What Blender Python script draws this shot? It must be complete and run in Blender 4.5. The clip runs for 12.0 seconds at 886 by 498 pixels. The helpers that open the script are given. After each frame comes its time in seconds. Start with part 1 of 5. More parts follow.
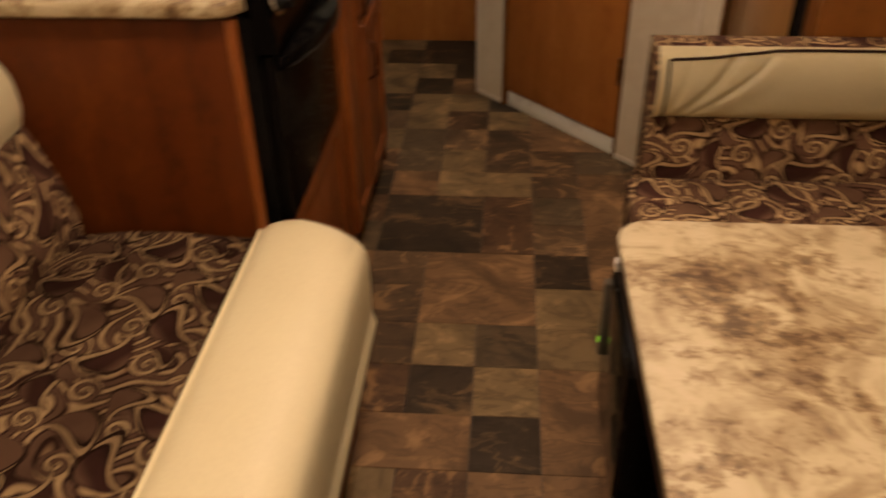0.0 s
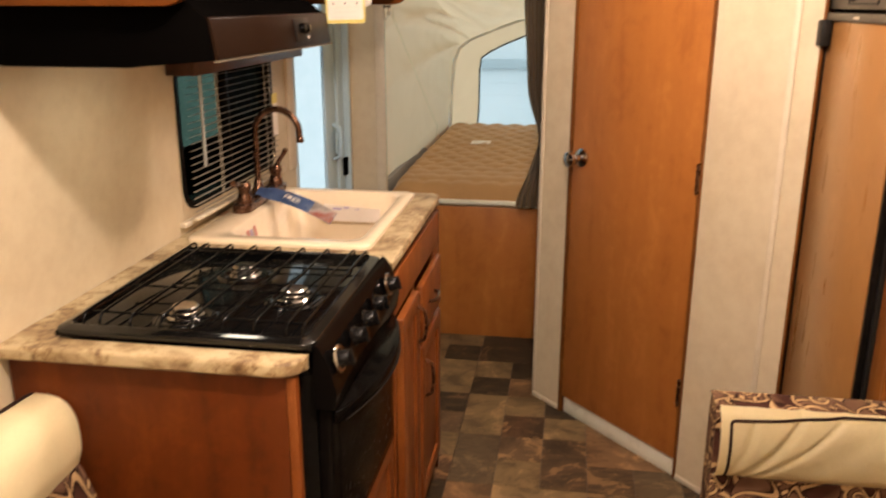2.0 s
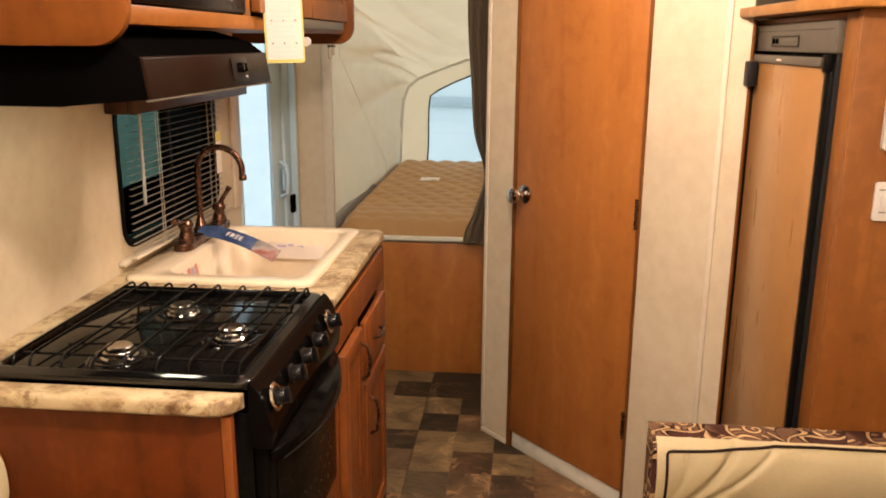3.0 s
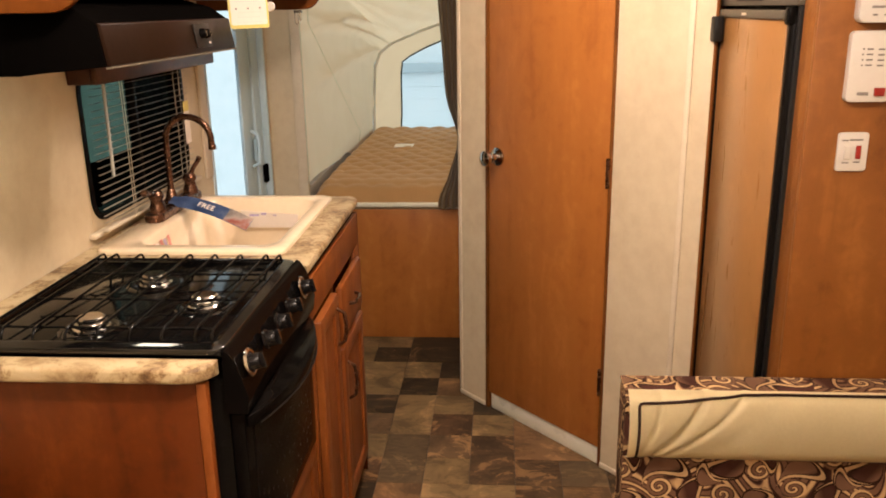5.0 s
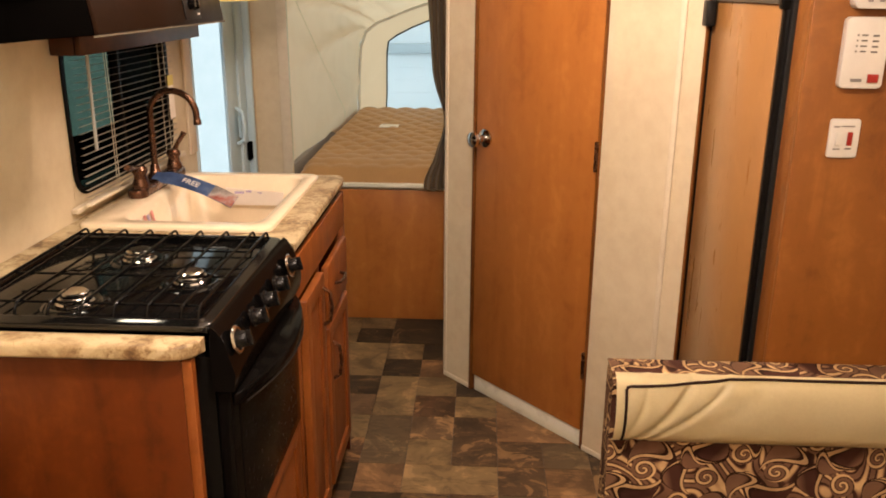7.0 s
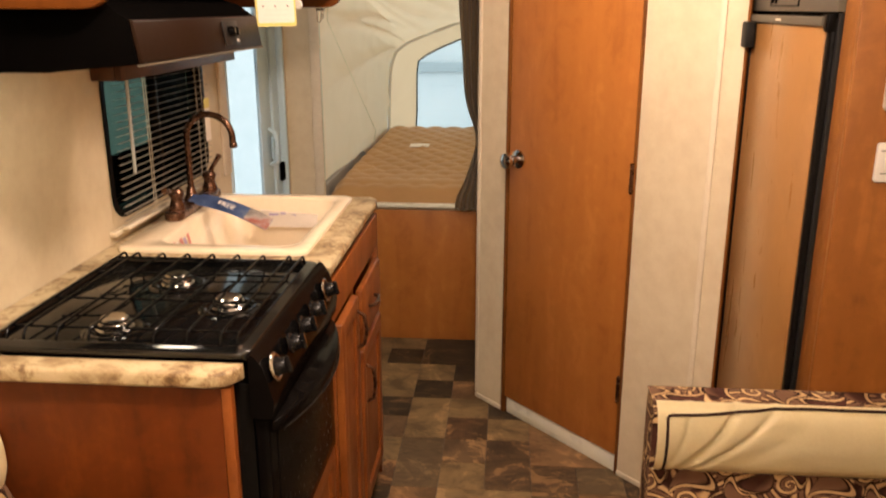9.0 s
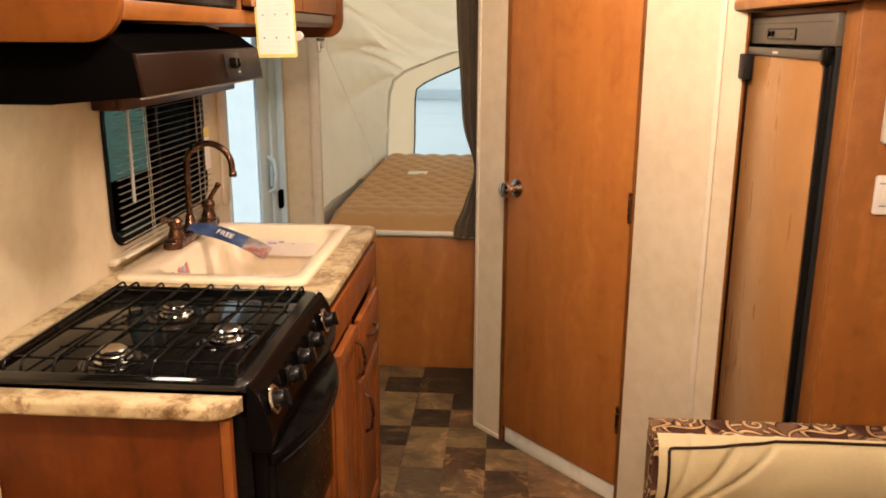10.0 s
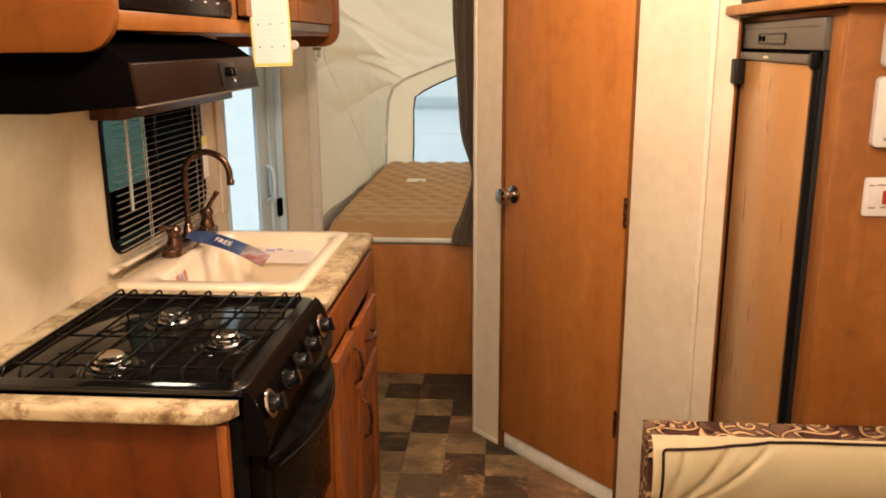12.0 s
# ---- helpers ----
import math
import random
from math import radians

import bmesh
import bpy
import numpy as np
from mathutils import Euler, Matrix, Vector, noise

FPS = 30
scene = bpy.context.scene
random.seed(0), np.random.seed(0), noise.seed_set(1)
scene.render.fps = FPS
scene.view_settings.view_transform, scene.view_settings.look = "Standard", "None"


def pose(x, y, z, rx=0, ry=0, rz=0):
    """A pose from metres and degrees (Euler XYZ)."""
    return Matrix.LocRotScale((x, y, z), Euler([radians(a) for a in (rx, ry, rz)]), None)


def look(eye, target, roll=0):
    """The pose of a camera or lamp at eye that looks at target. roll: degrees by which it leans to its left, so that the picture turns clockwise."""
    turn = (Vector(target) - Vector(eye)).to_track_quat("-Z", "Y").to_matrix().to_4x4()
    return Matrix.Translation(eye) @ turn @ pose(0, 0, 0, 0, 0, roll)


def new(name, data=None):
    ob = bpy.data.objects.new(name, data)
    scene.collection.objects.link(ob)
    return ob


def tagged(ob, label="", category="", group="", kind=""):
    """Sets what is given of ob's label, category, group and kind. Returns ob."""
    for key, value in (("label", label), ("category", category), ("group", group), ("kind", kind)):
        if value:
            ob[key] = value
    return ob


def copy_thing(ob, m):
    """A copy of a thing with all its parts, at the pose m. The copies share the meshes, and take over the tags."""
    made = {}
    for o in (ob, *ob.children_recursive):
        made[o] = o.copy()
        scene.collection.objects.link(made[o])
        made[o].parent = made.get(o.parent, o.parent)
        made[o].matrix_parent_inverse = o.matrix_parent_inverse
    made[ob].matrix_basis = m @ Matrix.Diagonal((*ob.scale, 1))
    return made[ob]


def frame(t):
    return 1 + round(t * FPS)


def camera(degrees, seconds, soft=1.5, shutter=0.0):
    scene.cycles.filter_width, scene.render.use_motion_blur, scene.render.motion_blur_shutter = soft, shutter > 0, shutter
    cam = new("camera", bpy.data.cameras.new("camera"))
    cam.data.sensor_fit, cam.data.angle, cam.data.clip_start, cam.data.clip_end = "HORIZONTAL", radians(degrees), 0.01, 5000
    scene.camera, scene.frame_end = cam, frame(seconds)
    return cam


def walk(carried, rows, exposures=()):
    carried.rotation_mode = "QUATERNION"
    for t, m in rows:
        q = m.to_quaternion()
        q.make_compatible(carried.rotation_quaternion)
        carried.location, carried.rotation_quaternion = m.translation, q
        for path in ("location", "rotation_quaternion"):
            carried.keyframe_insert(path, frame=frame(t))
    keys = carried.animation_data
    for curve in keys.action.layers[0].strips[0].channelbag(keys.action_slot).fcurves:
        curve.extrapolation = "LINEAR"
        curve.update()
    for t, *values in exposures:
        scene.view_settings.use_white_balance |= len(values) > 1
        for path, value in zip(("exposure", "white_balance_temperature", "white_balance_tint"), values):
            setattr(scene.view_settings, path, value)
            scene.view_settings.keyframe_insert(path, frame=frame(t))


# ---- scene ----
cam = camera(56.5, 12.0, soft=1.8, shutter=0.5)
PATH = [
    (0, (0.053, -0.045, 1.311), (-0.081, 1.604, 0.187), -1.0),
    (0.3, (0.002, -0.056, 1.312), (-0.293, 1.556, 0.167), 0.5),
    (0.5, (0.006, -0.038, 1.321), (-0.390, 1.584, 0.219), -1.0),
    (0.7, (0.004, -0.029, 1.344), (-0.409, 1.653, 0.343), -0.6),
    (1, (-0.001, -0.008, 1.391), (-0.410, 1.748, 0.524), -0.8),
    (1.25, (0.006, 0.008, 1.424), (-0.380, 1.798, 0.667), -0.9),
    (1.5, (0.018, 0.011, 1.437), (-0.355, 1.847, 0.735), -1.0),
    (2, (0.044, 0.036, 1.467), (-0.244, 1.931, 0.895), 0.1),
    (2.5, (0.074, 0.042, 1.472), (-0.128, 1.964, 0.954), 0.1),
    (3, (0.079, 0.026, 1.471), (-0.106, 1.957, 0.984), 0.4),
    (3.2, (0.084, 0.009, 1.470), (-0.104, 1.943, 0.993), -0.0),
    (4.8, (0.096, 0.018, 1.465), (-0.028, 1.935, 0.909), -0.4),
    (5, (0.097, 0.018, 1.461), (-0.038, 1.933, 0.899), -0.9),
    (5.5, (0.096, 0.021, 1.454), (-0.010, 1.932, 0.875), -0.6),
    (6, (0.090, 0.025, 1.444), (0.011, 1.923, 0.819), -0.5),
    (6.5, (0.082, 0.027, 1.452), (0.000, 1.930, 0.843), 0.3),
    (8.5, (0.072, 0.035, 1.450), (-0.032, 1.942, 0.854), 0.3),
    (9, (0.055, 0.043, 1.465), (-0.096, 1.955, 0.901), -0.0),
    (9.5, (0.048, 0.036, 1.477), (-0.109, 1.976, 1.015), -0.3),
    (10, (0.048, 0.047, 1.475), (-0.096, 1.977, 0.970), 0.2),
    (10.5, (0.054, 0.042, 1.474), (-0.092, 1.972, 0.968), -0.1),
    (11, (0.061, 0.032, 1.471), (-0.083, 1.963, 0.973), -0.4),
    (11.5, (0.063, 0.028, 1.472), (-0.087, 1.962, 0.982), -0.4),
    (12, (0.064, 0.031, 1.473), (-0.085, 1.966, 0.987), -0.3),
]
EXPOSE = [(0, -1.02, 6850, 11), (0.5, -0.86, 6900, 11), (1.0, -0.62, 6850, 10), (1.5, -0.30, 6560, 10), (2.0, -0.06, 6420, 10), (2.6, 0.02, 6350, 10),
          (5.5, 0.01, 6430, 10), (8.5, 0.03, 6650, 11), (12, 0.04, 6720, 12)]
walk(cam, [(t, look(eye, target, roll)) for t, eye, target, roll in PATH], EXPOSE)

# ---------- world and light ----------
world = bpy.data.worlds.new("world")
scene.world = world
world.use_nodes = True
_bg = world.node_tree.nodes["Background"]
_bg.inputs["Color"].default_value = (0.78, 0.93, 0.98, 1)
_bg.inputs["Strength"].default_value = 1.5


def lamp(name, loc, radius, watts, colour):
    """A small dome lamp under the ceiling that shines to all sides."""
    d = bpy.data.lights.new(name, "POINT")
    d.shadow_soft_size, d.energy, d.color = radius, watts, colour
    ob = new(name, d)
    ob.location = loc
    return ob


WARM = (1.0, 0.79, 0.665)
lamp("ceiling_lamp_light", (0.06, 0.745, 1.90), 0.05, 53, WARM)
lamp("ceiling_lamp_light", (0.04, -0.38, 1.90), 0.065, 25, WARM)
lamp("ceiling_lamp_light", (0.0, 1.93, 1.90), 0.075, 25.5, WARM)


# ---------- materials ----------
class Nodes:
    def __init__(self, name):
        self.m = bpy.data.materials.new(name)
        self.m.use_nodes = True
        self.t = self.m.node_tree
        self.b = self.t.nodes["Principled BSDF"]

    def n(self, kind, **kw):
        node = self.t.nodes.new(kind)
        if "_operation" in kw:
            node.operation = kw.pop("_operation")
        if "_rotation_type" in kw:
            node.rotation_type = kw.pop("_rotation_type")
        if "_data_type" in kw:
            node.data_type = kw.pop("_data_type")
            node.blend_type = kw.pop("_blend_type")
        if "_feature" in kw:
            node.feature = kw.pop("_feature")
            node.voronoi_dimensions = kw.pop("_voronoi_dimensions")
        for k, v in kw.items():
            self.put(node.inputs[k], v)
        return node

    def put(self, sock, v):
        if isinstance(v, bpy.types.NodeSocket):
            self.t.links.new(v, sock)
        else:
            sock.default_value = v

    def math(self, op, a, b=None, c=None, clamp=False):
        node = self.t.nodes.new("ShaderNodeMath")
        node.operation, node.use_clamp = op, clamp
        for i, v in enumerate((a, b, c)):
            if v is not None:
                self.put(node.inputs[i], v)
        return node.outputs[0]

    def coords(self, stretch=(1, 1, 1), vary=False):
        co = self.n("ShaderNodeTexCoord").outputs["Object"]
        mp = self.n("ShaderNodeMapping", Vector=co, Scale=stretch)
        if vary:
            rnd = self.n("ShaderNodeObjectInfo").outputs["Random"]
            self.t.links.new(self.math("MULTIPLY", rnd, 37.0), mp.inputs["Location"])
        return mp.outputs[0]

    def noise(self, co, scale, detail=4.0, rough=0.55, warp=0.0):
        return self.n("ShaderNodeTexNoise", Vector=co, Scale=scale, Detail=detail, Roughness=rough, Distortion=warp).outputs["Fac"]

    def ramp(self, fac, stops, smooth=False):
        r = self.n("ShaderNodeValToRGB", Fac=fac)
        el = r.color_ramp.elements
        r.color_ramp.interpolation = "EASE" if smooth else "LINEAR"
        while len(el) < len(stops):
            el.new(0.5)
        for e, (p, c) in zip(el, stops):
            e.position, e.color = p, (*c, 1)
        return r.outputs["Color"]

    def mix(self, fac, a, b, kind="MIX"):
        x = self.n("ShaderNodeMix", _data_type="RGBA", _blend_type=kind)
        self.put(x.inputs[0], fac)
        self.put(x.inputs[6], a if isinstance(a, bpy.types.NodeSocket) else (*a, 1))
        self.put(x.inputs[7], b if isinstance(b, bpy.types.NodeSocket) else (*b, 1))
        return x.outputs[2]

    def bump(self, height, strength, distance=0.002):
        o = self.n("ShaderNodeBump", Height=height, Strength=strength, Distance=distance).outputs[0]
        self.t.links.new(o, self.b.inputs["Normal"])

    def done(self, colour=None, rough=0.5, metal=0.0, coat=0.0, spec=0.5, sheen=0.0):
        if colour is not None:
            self.put(self.b.inputs["Base Color"], colour if isinstance(colour, bpy.types.NodeSocket) else (*colour, 1))
        self.put(self.b.inputs["Roughness"], rough)
        self.b.inputs["Metallic"].default_value = metal
        self.b.inputs["Coat Weight"].default_value = coat
        self.b.inputs["Coat Roughness"].default_value = 0.12
        self.b.inputs["Specular IOR Level"].default_value = spec
        self.b.inputs["Sheen Weight"].default_value = sheen
        return self.m


def wood(name, dark, mid, light, grain=(9, 9, 0.7), rough=0.38, vary=False, spec=0.3, relief=0.025):
    k = Nodes(name)
    co = k.coords(grain, vary)
    fine = k.noise(co, 9.0, 8.0, 0.62, 0.4)
    broad = k.noise(co, 0.9, 3.0, 0.5, 1.6)
    soft = tuple(1.0 + (g - 1.0) * 0.10 for g in grain)
    cloud = k.noise(k.coords(soft, vary), 5.5, 4.0, 0.6, 0.8)
    fleck = k.noise(k.coords((1, 1, 1), vary), 30.0, 3.0, 0.6, 0.6)
    f = k.math("ADD", k.math("MULTIPLY", fine, 0.035), k.math("MULTIPLY", broad, 0.36))
    f = k.math("ADD", f, k.math("ADD", k.math("MULTIPLY", cloud, 0.42), k.math("MULTIPLY", fleck, 0.185)))
    c = k.ramp(f, [(0.36, dark), (0.5, mid), (0.64, light)], True)
    k.bump(fine, relief, 0.001)
    return k.done(c, k.math("ADD", rough - 0.04, k.math("MULTIPLY", fine, 0.12)), coat=0.0, spec=spec)


def speckle(name, stops, scale=30, rough=0.5, bump=0.1, coat=0.0, big=4.0, metal=0.0, sheen=0.0, spec=0.5):
    """A plain surface with grain at two scales."""
    k = Nodes(name)
    co = k.coords()
    a, b = k.noise(co, scale, 5.0), k.noise(co, big, 3.0)
    f = k.math("ADD", k.math("MULTIPLY", a, 0.5), k.math("MULTIPLY", b, 0.5))
    k.bump(a, bump, 0.001)
    return k.done(k.ramp(f, stops), k.math("ADD", rough - 0.05, k.math("MULTIPLY", a, 0.1)), metal, coat, spec, sheen)


def stone_laminate(name):
    k = Nodes(name)
    co = k.coords()
    a = k.noise(co, 10.0, 9.0, 0.68, 0.7)
    b = k.noise(co, 70.0, 6.0, 0.72, 0.4)
    c = k.noise(k.coords((1.0, 1.15, 1.0)), 9.0, 9.0, 0.68, 0.3)
    base = k.ramp(a, [(0.33, (0.23, 0.145, 0.085)), (0.43, (0.42, 0.31, 0.185)), (0.52, (0.61, 0.50, 0.33)), (0.64, (0.68, 0.57, 0.40)), (0.76, (0.48, 0.37, 0.24))])
    veins = k.ramp(k.math("ADD", k.math("MULTIPLY", c, 0.6), k.math("MULTIPLY", b, 0.4)), [(0.40, (0.18, 0.115, 0.08)), (0.45, (0.52, 0.41, 0.31)), (0.508, (1, 1, 1))])
    col = k.mix(0.9, base, veins, "MULTIPLY")
    col = k.mix(1.0, col, (0.77, 0.76, 0.68), "MULTIPLY")
    k.bump(b, 0.04, 0.0005)
    return k.done(col, 0.42, spec=0.35)


def wall_paper(name):
    k = Nodes(name)
    co = k.coords()
    a, b = k.noise(co, 22.0, 4.0, 0.55), k.noise(co, 75.0, 4.0)
    broad = k.noise(co, 4.0, 2.0, 0.5)
    f = k.math("ADD", k.math("MULTIPLY", a, 0.6), k.math("MULTIPLY", broad, 0.4))
    c = k.ramp(f, [(0.38, (0.582, 0.486, 0.326)), (0.5, (0.618, 0.526, 0.360)), (0.62, (0.645, 0.556, 0.388))])
    c = k.mix(k.math("MULTIPLY", k.ramp(b, [(0.48, (0, 0, 0)), (0.68, (1, 1, 1))]), 0.10), c, (0.5, 0.41, 0.28))
    k.bump(b, 0.08, 0.0006)
    return k.done(c, 0.55)


def slate(name, tone, figure):
    """Printed slate of one tone; each tile takes its own figure."""
    k = Nodes(name)
    co = k.coords((1, 1, 1), True)
    a = k.noise(co, 7.0, 9.0, 0.62, 0.7)
    b = k.noise(co, 60.0, 4.0, 0.6)
    sheets = k.noise(k.coords((1.0, 2.6, 1.0), True), 6.0, 8.0, 0.6, 1.4)
    lo, hi = tuple(v * 0.45 for v in tone), tuple(v * 1.55 for v in tone)
    c = k.ramp(a, [(0.36, lo), (0.44, tuple(v * 0.8 for v in tone)), (0.50, tone), (0.56, tone), (0.62, hi)])
    c = k.mix(k.ramp(sheets, [(0.52, (0, 0, 0)), (0.535, (0.55, 0.55, 0.55)), (0.60, (0.25, 0.25, 0.25)), (0.66, (0, 0, 0))]), c, lo)
    c = k.mix(k.math("MULTIPLY", b, 0.30), c, lo)
    warm = (min(0.44, tone[0] * 0.9 + 0.20), min(0.30, tone[1] * 0.9 + 0.115), min(0.17, tone[2] * 0.9 + 0.046))
    edge = 0.605 - 0.055 * figure
    fleck = k.ramp(k.noise(co, 7.0, 9.0, 0.64, 1.1), [(edge, (0, 0, 0)), (edge + 0.03, (0.85, 0.85, 0.85)), (edge + 0.09, (1, 1, 1))])
    wisp = k.noise(k.coords((1.0, 3.4, 1.0), True), 5.0, 7.0, 0.62, 1.6)
    wisp = k.ramp(wisp, [(0.585, (0, 0, 0)), (0.605, (0.7, 0.7, 0.7)), (0.66, (0.2, 0.2, 0.2))])
    c = k.mix(k.math("MULTIPLY", wisp, 0.30 + 0.25 * figure), c, warm)
    c = k.mix(k.math("MULTIPLY", fleck, min(0.95, 0.20 + 0.75 * figure)), c, warm)
    k.bump(k.math("ADD", a, k.math("MULTIPLY", b, 0.4)), 0.25, 0.0012)
    return k.done(c, k.math("ADD", 0.46, k.math("MULTIPLY", a, 0.25)), spec=0.22)


def paisley(name, size=0.27):
    """Woven paisley: bent drops with ringed outlines, spirals between them, on tan."""
    k = Nodes(name)
    sep = k.n("ShaderNodeSeparateXYZ", Vector=k.n("ShaderNodeTexCoord").outputs["Object"])
    nor = k.n("ShaderNodeSeparateXYZ", Vector=k.n("ShaderNodeNewGeometry").outputs["True Normal"])
    nx, ny = (k.math("GREATER_THAN", k.math("ABSOLUTE", nor.outputs[i]), 0.66) for i in (0, 1))

    def pick(f, a, b):
        return k.math("ADD", k.math("MULTIPLY", a, k.math("SUBTRACT", 1.0, f)), k.math("MULTIPLY", b, f))

    first = pick(nx, sep.outputs[0], sep.outputs[1])
    second = pick(k.math("MAXIMUM", nx, ny), sep.outputs[1], sep.outputs[2])
    flat = k.n("ShaderNodeCombineXYZ", X=first, Y=second, Z=0.0).outputs[0]
    wob = k.n("ShaderNodeTexNoise", Vector=flat, Scale=5.0, Detail=1.0).outputs["Color"]
    off = k.n("ShaderNodeVectorMath", _operation="SCALE")
    k.put(off.inputs[0], wob)
    off.inputs["Scale"].default_value = 0.03
    add = k.n("ShaderNodeVectorMath", _operation="ADD")
    k.put(add.inputs[0], flat)
    k.put(add.inputs[1], off.outputs[0])

    weave2 = k.math("MULTIPLY", k.n("ShaderNodeTexNoise", Vector=flat, Scale=60.0, Detail=3.0).outputs["Fac"], 0.7)
    tile = k.n("ShaderNodeVectorMath", _operation="SCALE")
    k.put(tile.inputs[0], add.outputs[0])
    tile.inputs["Scale"].default_value = 1.0 / size

    def local(cx, cy, turn, unit):
        """Coordinates about one figure of the repeat, turned and scaled."""
        d = k.n("ShaderNodeVectorMath", _operation="SUBTRACT")
        k.put(d.inputs[0], tile.outputs[0])
        d.inputs[1].default_value = (cx, cy, 0)
        w = k.n("ShaderNodeVectorMath", _operation="WRAP")
        k.put(w.inputs[0], d.outputs[0])
        w.inputs[1].default_value, w.inputs[2].default_value = (0.5, 0.5, 0.5), (-0.5, -0.5, -0.5)
        mp = k.n("ShaderNodeMapping", Vector=w.outputs[0], Rotation=(0, 0, radians(turn)), Scale=(1 / unit,) * 3)
        p = k.n("ShaderNodeSeparateXYZ", Vector=mp.outputs[0])
        return p.outputs[0], p.outputs[1]

    DARK, PLUM, TAUPE, TAN, CREAM = (0.020, 0.0072, 0.005), (0.052, 0.019, 0.0145), (0.162, 0.088, 0.052), (0.34, 0.207, 0.105), (0.60, 0.412, 0.205)

    def drop(base, cx, cy, turn, unit, core):
        """A bent tear: dark rim, pale outline heavier on one side, and a core."""
        x, y = local(cx, cy, turn, unit)
        xb = k.math("SUBTRACT", k.math("MULTIPLY_ADD", k.math("MULTIPLY", y, y), 1.3, x), 0.08)
        taper = k.math("MAXIMUM", k.math("MULTIPLY_ADD", y, -0.98, 0.56), 0.05)
        ey = k.math("MULTIPLY", y, 0.86)

        def tear(shift):
            ex = k.math("DIVIDE", k.math("ADD", xb, shift), taper)
            return k.math("SQRT", k.math("MULTIPLY_ADD", ex, ex, k.math("MULTIPLY", ey, ey)))

        o, n = tear(0.0), tear(-0.048)
        c = k.mix(k.math("LESS_THAN", o, 0.50), base, DARK)
        c = k.mix(k.math("LESS_THAN", o, 0.445), c, k.mix(weave2, CREAM, TAN))
        c = k.mix(k.math("LESS_THAN", n, 0.395), c, DARK)
        inner = k.ramp(k.math("MULTIPLY_ADD", x, 1.0, 0.5), [(0.25, DARK), (0.42, core), (0.62, core), (0.80, TAUPE)])
        return k.mix(k.math("LESS_THAN", n, 0.345), c, inner)

    def scroll(base, cx, cy, turn, unit):
        """A pale spiral with a dark edge."""
        x, y = local(cx, cy, turn, unit)
        r = k.math("SQRT", k.math("MULTIPLY_ADD", x, x, k.math("MULTIPLY", y, y)))
        a = k.math("ARCTAN2", y, x)
        v = k.math("SINE", k.math("MULTIPLY_ADD", k.math("POWER", r, 0.7), 11.5, a))
        line = k.ramp(k.math("MULTIPLY_ADD", v, 0.5, 0.5), [(0.26, TAUPE), (0.44, DARK), (0.66, DARK), (0.74, TAN), (0.84, CREAM), (0.97, CREAM)])
        return k.mix(k.math("LESS_THAN", r, 1.0), base, line)

    waves = k.math("SINE", k.math("MULTIPLY", k.n("ShaderNodeTexNoise", Vector=flat, Scale=9.0, Detail=0.0).outputs["Fac"], 50.0))
    c = k.ramp(k.math("MULTIPLY_ADD", waves, 0.5, 0.5), [(0.10, TAUPE), (0.24, TAUPE), (0.34, DARK), (0.66, PLUM), (0.80, TAN), (0.95, CREAM)])
    for cx, cy, turn, unit in ((0.36, 0.13, 20, 0.095), (0.90, 0.24, 130, 0.10), (0.17, 0.43, 250, 0.095), (0.62, 0.56, 70, 0.10), (0.36, 0.66, 310, 0.10), (0.88, 0.69, 190, 0.09),
                               (0.10, 0.90, 100, 0.095), (0.62, 0.97, 220, 0.09), (0.63, 0.30, 340, 0.08), (0.40, 0.90, 160, 0.07)):
        c = scroll(c, cx, cy, turn, unit)
    for cx, cy, turn, unit, core in ((0.14, 0.19, 35, 0.36, PLUM), (0.63, 0.13, 250, 0.33, TAUPE), (0.40, 0.41, 140, 0.36, PLUM), (0.86, 0.46, 330, 0.36, TAUPE), (0.14, 0.66, 285, 0.33, TAUPE),
                                     (0.61, 0.77, 75, 0.36, PLUM), (0.87, 0.88, 165, 0.31, PLUM), (0.33, 0.84, 215, 0.27, TAUPE), (0.40, 0.22, 300, 0.20, PLUM), (0.98, 0.04, 120, 0.22, TAUPE)):
        c = drop(c, cx, cy, turn, unit, core)
    weave = k.n("ShaderNodeTexNoise", Vector=flat, Scale=420.0, Detail=2.0).outputs["Fac"]
    c = k.mix(k.math("MULTIPLY", weave, 0.16), c, TAUPE)
    patch = k.n("ShaderNodeTexNoise", Vector=flat, Scale=11.0, Detail=3.0).outputs["Fac"]
    c = k.mix(1.0, c, k.ramp(patch, [(0.38, (0.68, 0.66, 0.66)), (0.60, (1.0, 1.0, 1.0))]), "MULTIPLY")
    k.bump(weave, 0.35, 0.0008)
    return k.done(c, 0.75, spec=0.05)


def glass(name, tint, rough=0.0, gloss=0.12):
    k = Nodes(name)
    t = k.n("ShaderNodeBsdfTransparent", Color=(*tint, 1))
    g = k.n("ShaderNodeBsdfGlossy", Color=(1, 1, 1, 1), Roughness=rough + 0.02)
    mx = k.n("ShaderNodeMixShader", Fac=gloss)
    k.put(mx.inputs[1], t.outputs[0])
    k.put(mx.inputs[2], g.outputs[0])
    k.t.links.new(mx.outputs[0], k.t.nodes["Material Output"].inputs["Surface"])
    return k.m


def glow(name, colour, strength):
    k = Nodes(name)
    k.b.inputs["Emission Color"].default_value = (*colour, 1)
    k.b.inputs["Emission Strength"].default_value = strength
    return k.done(colour, 0.5)


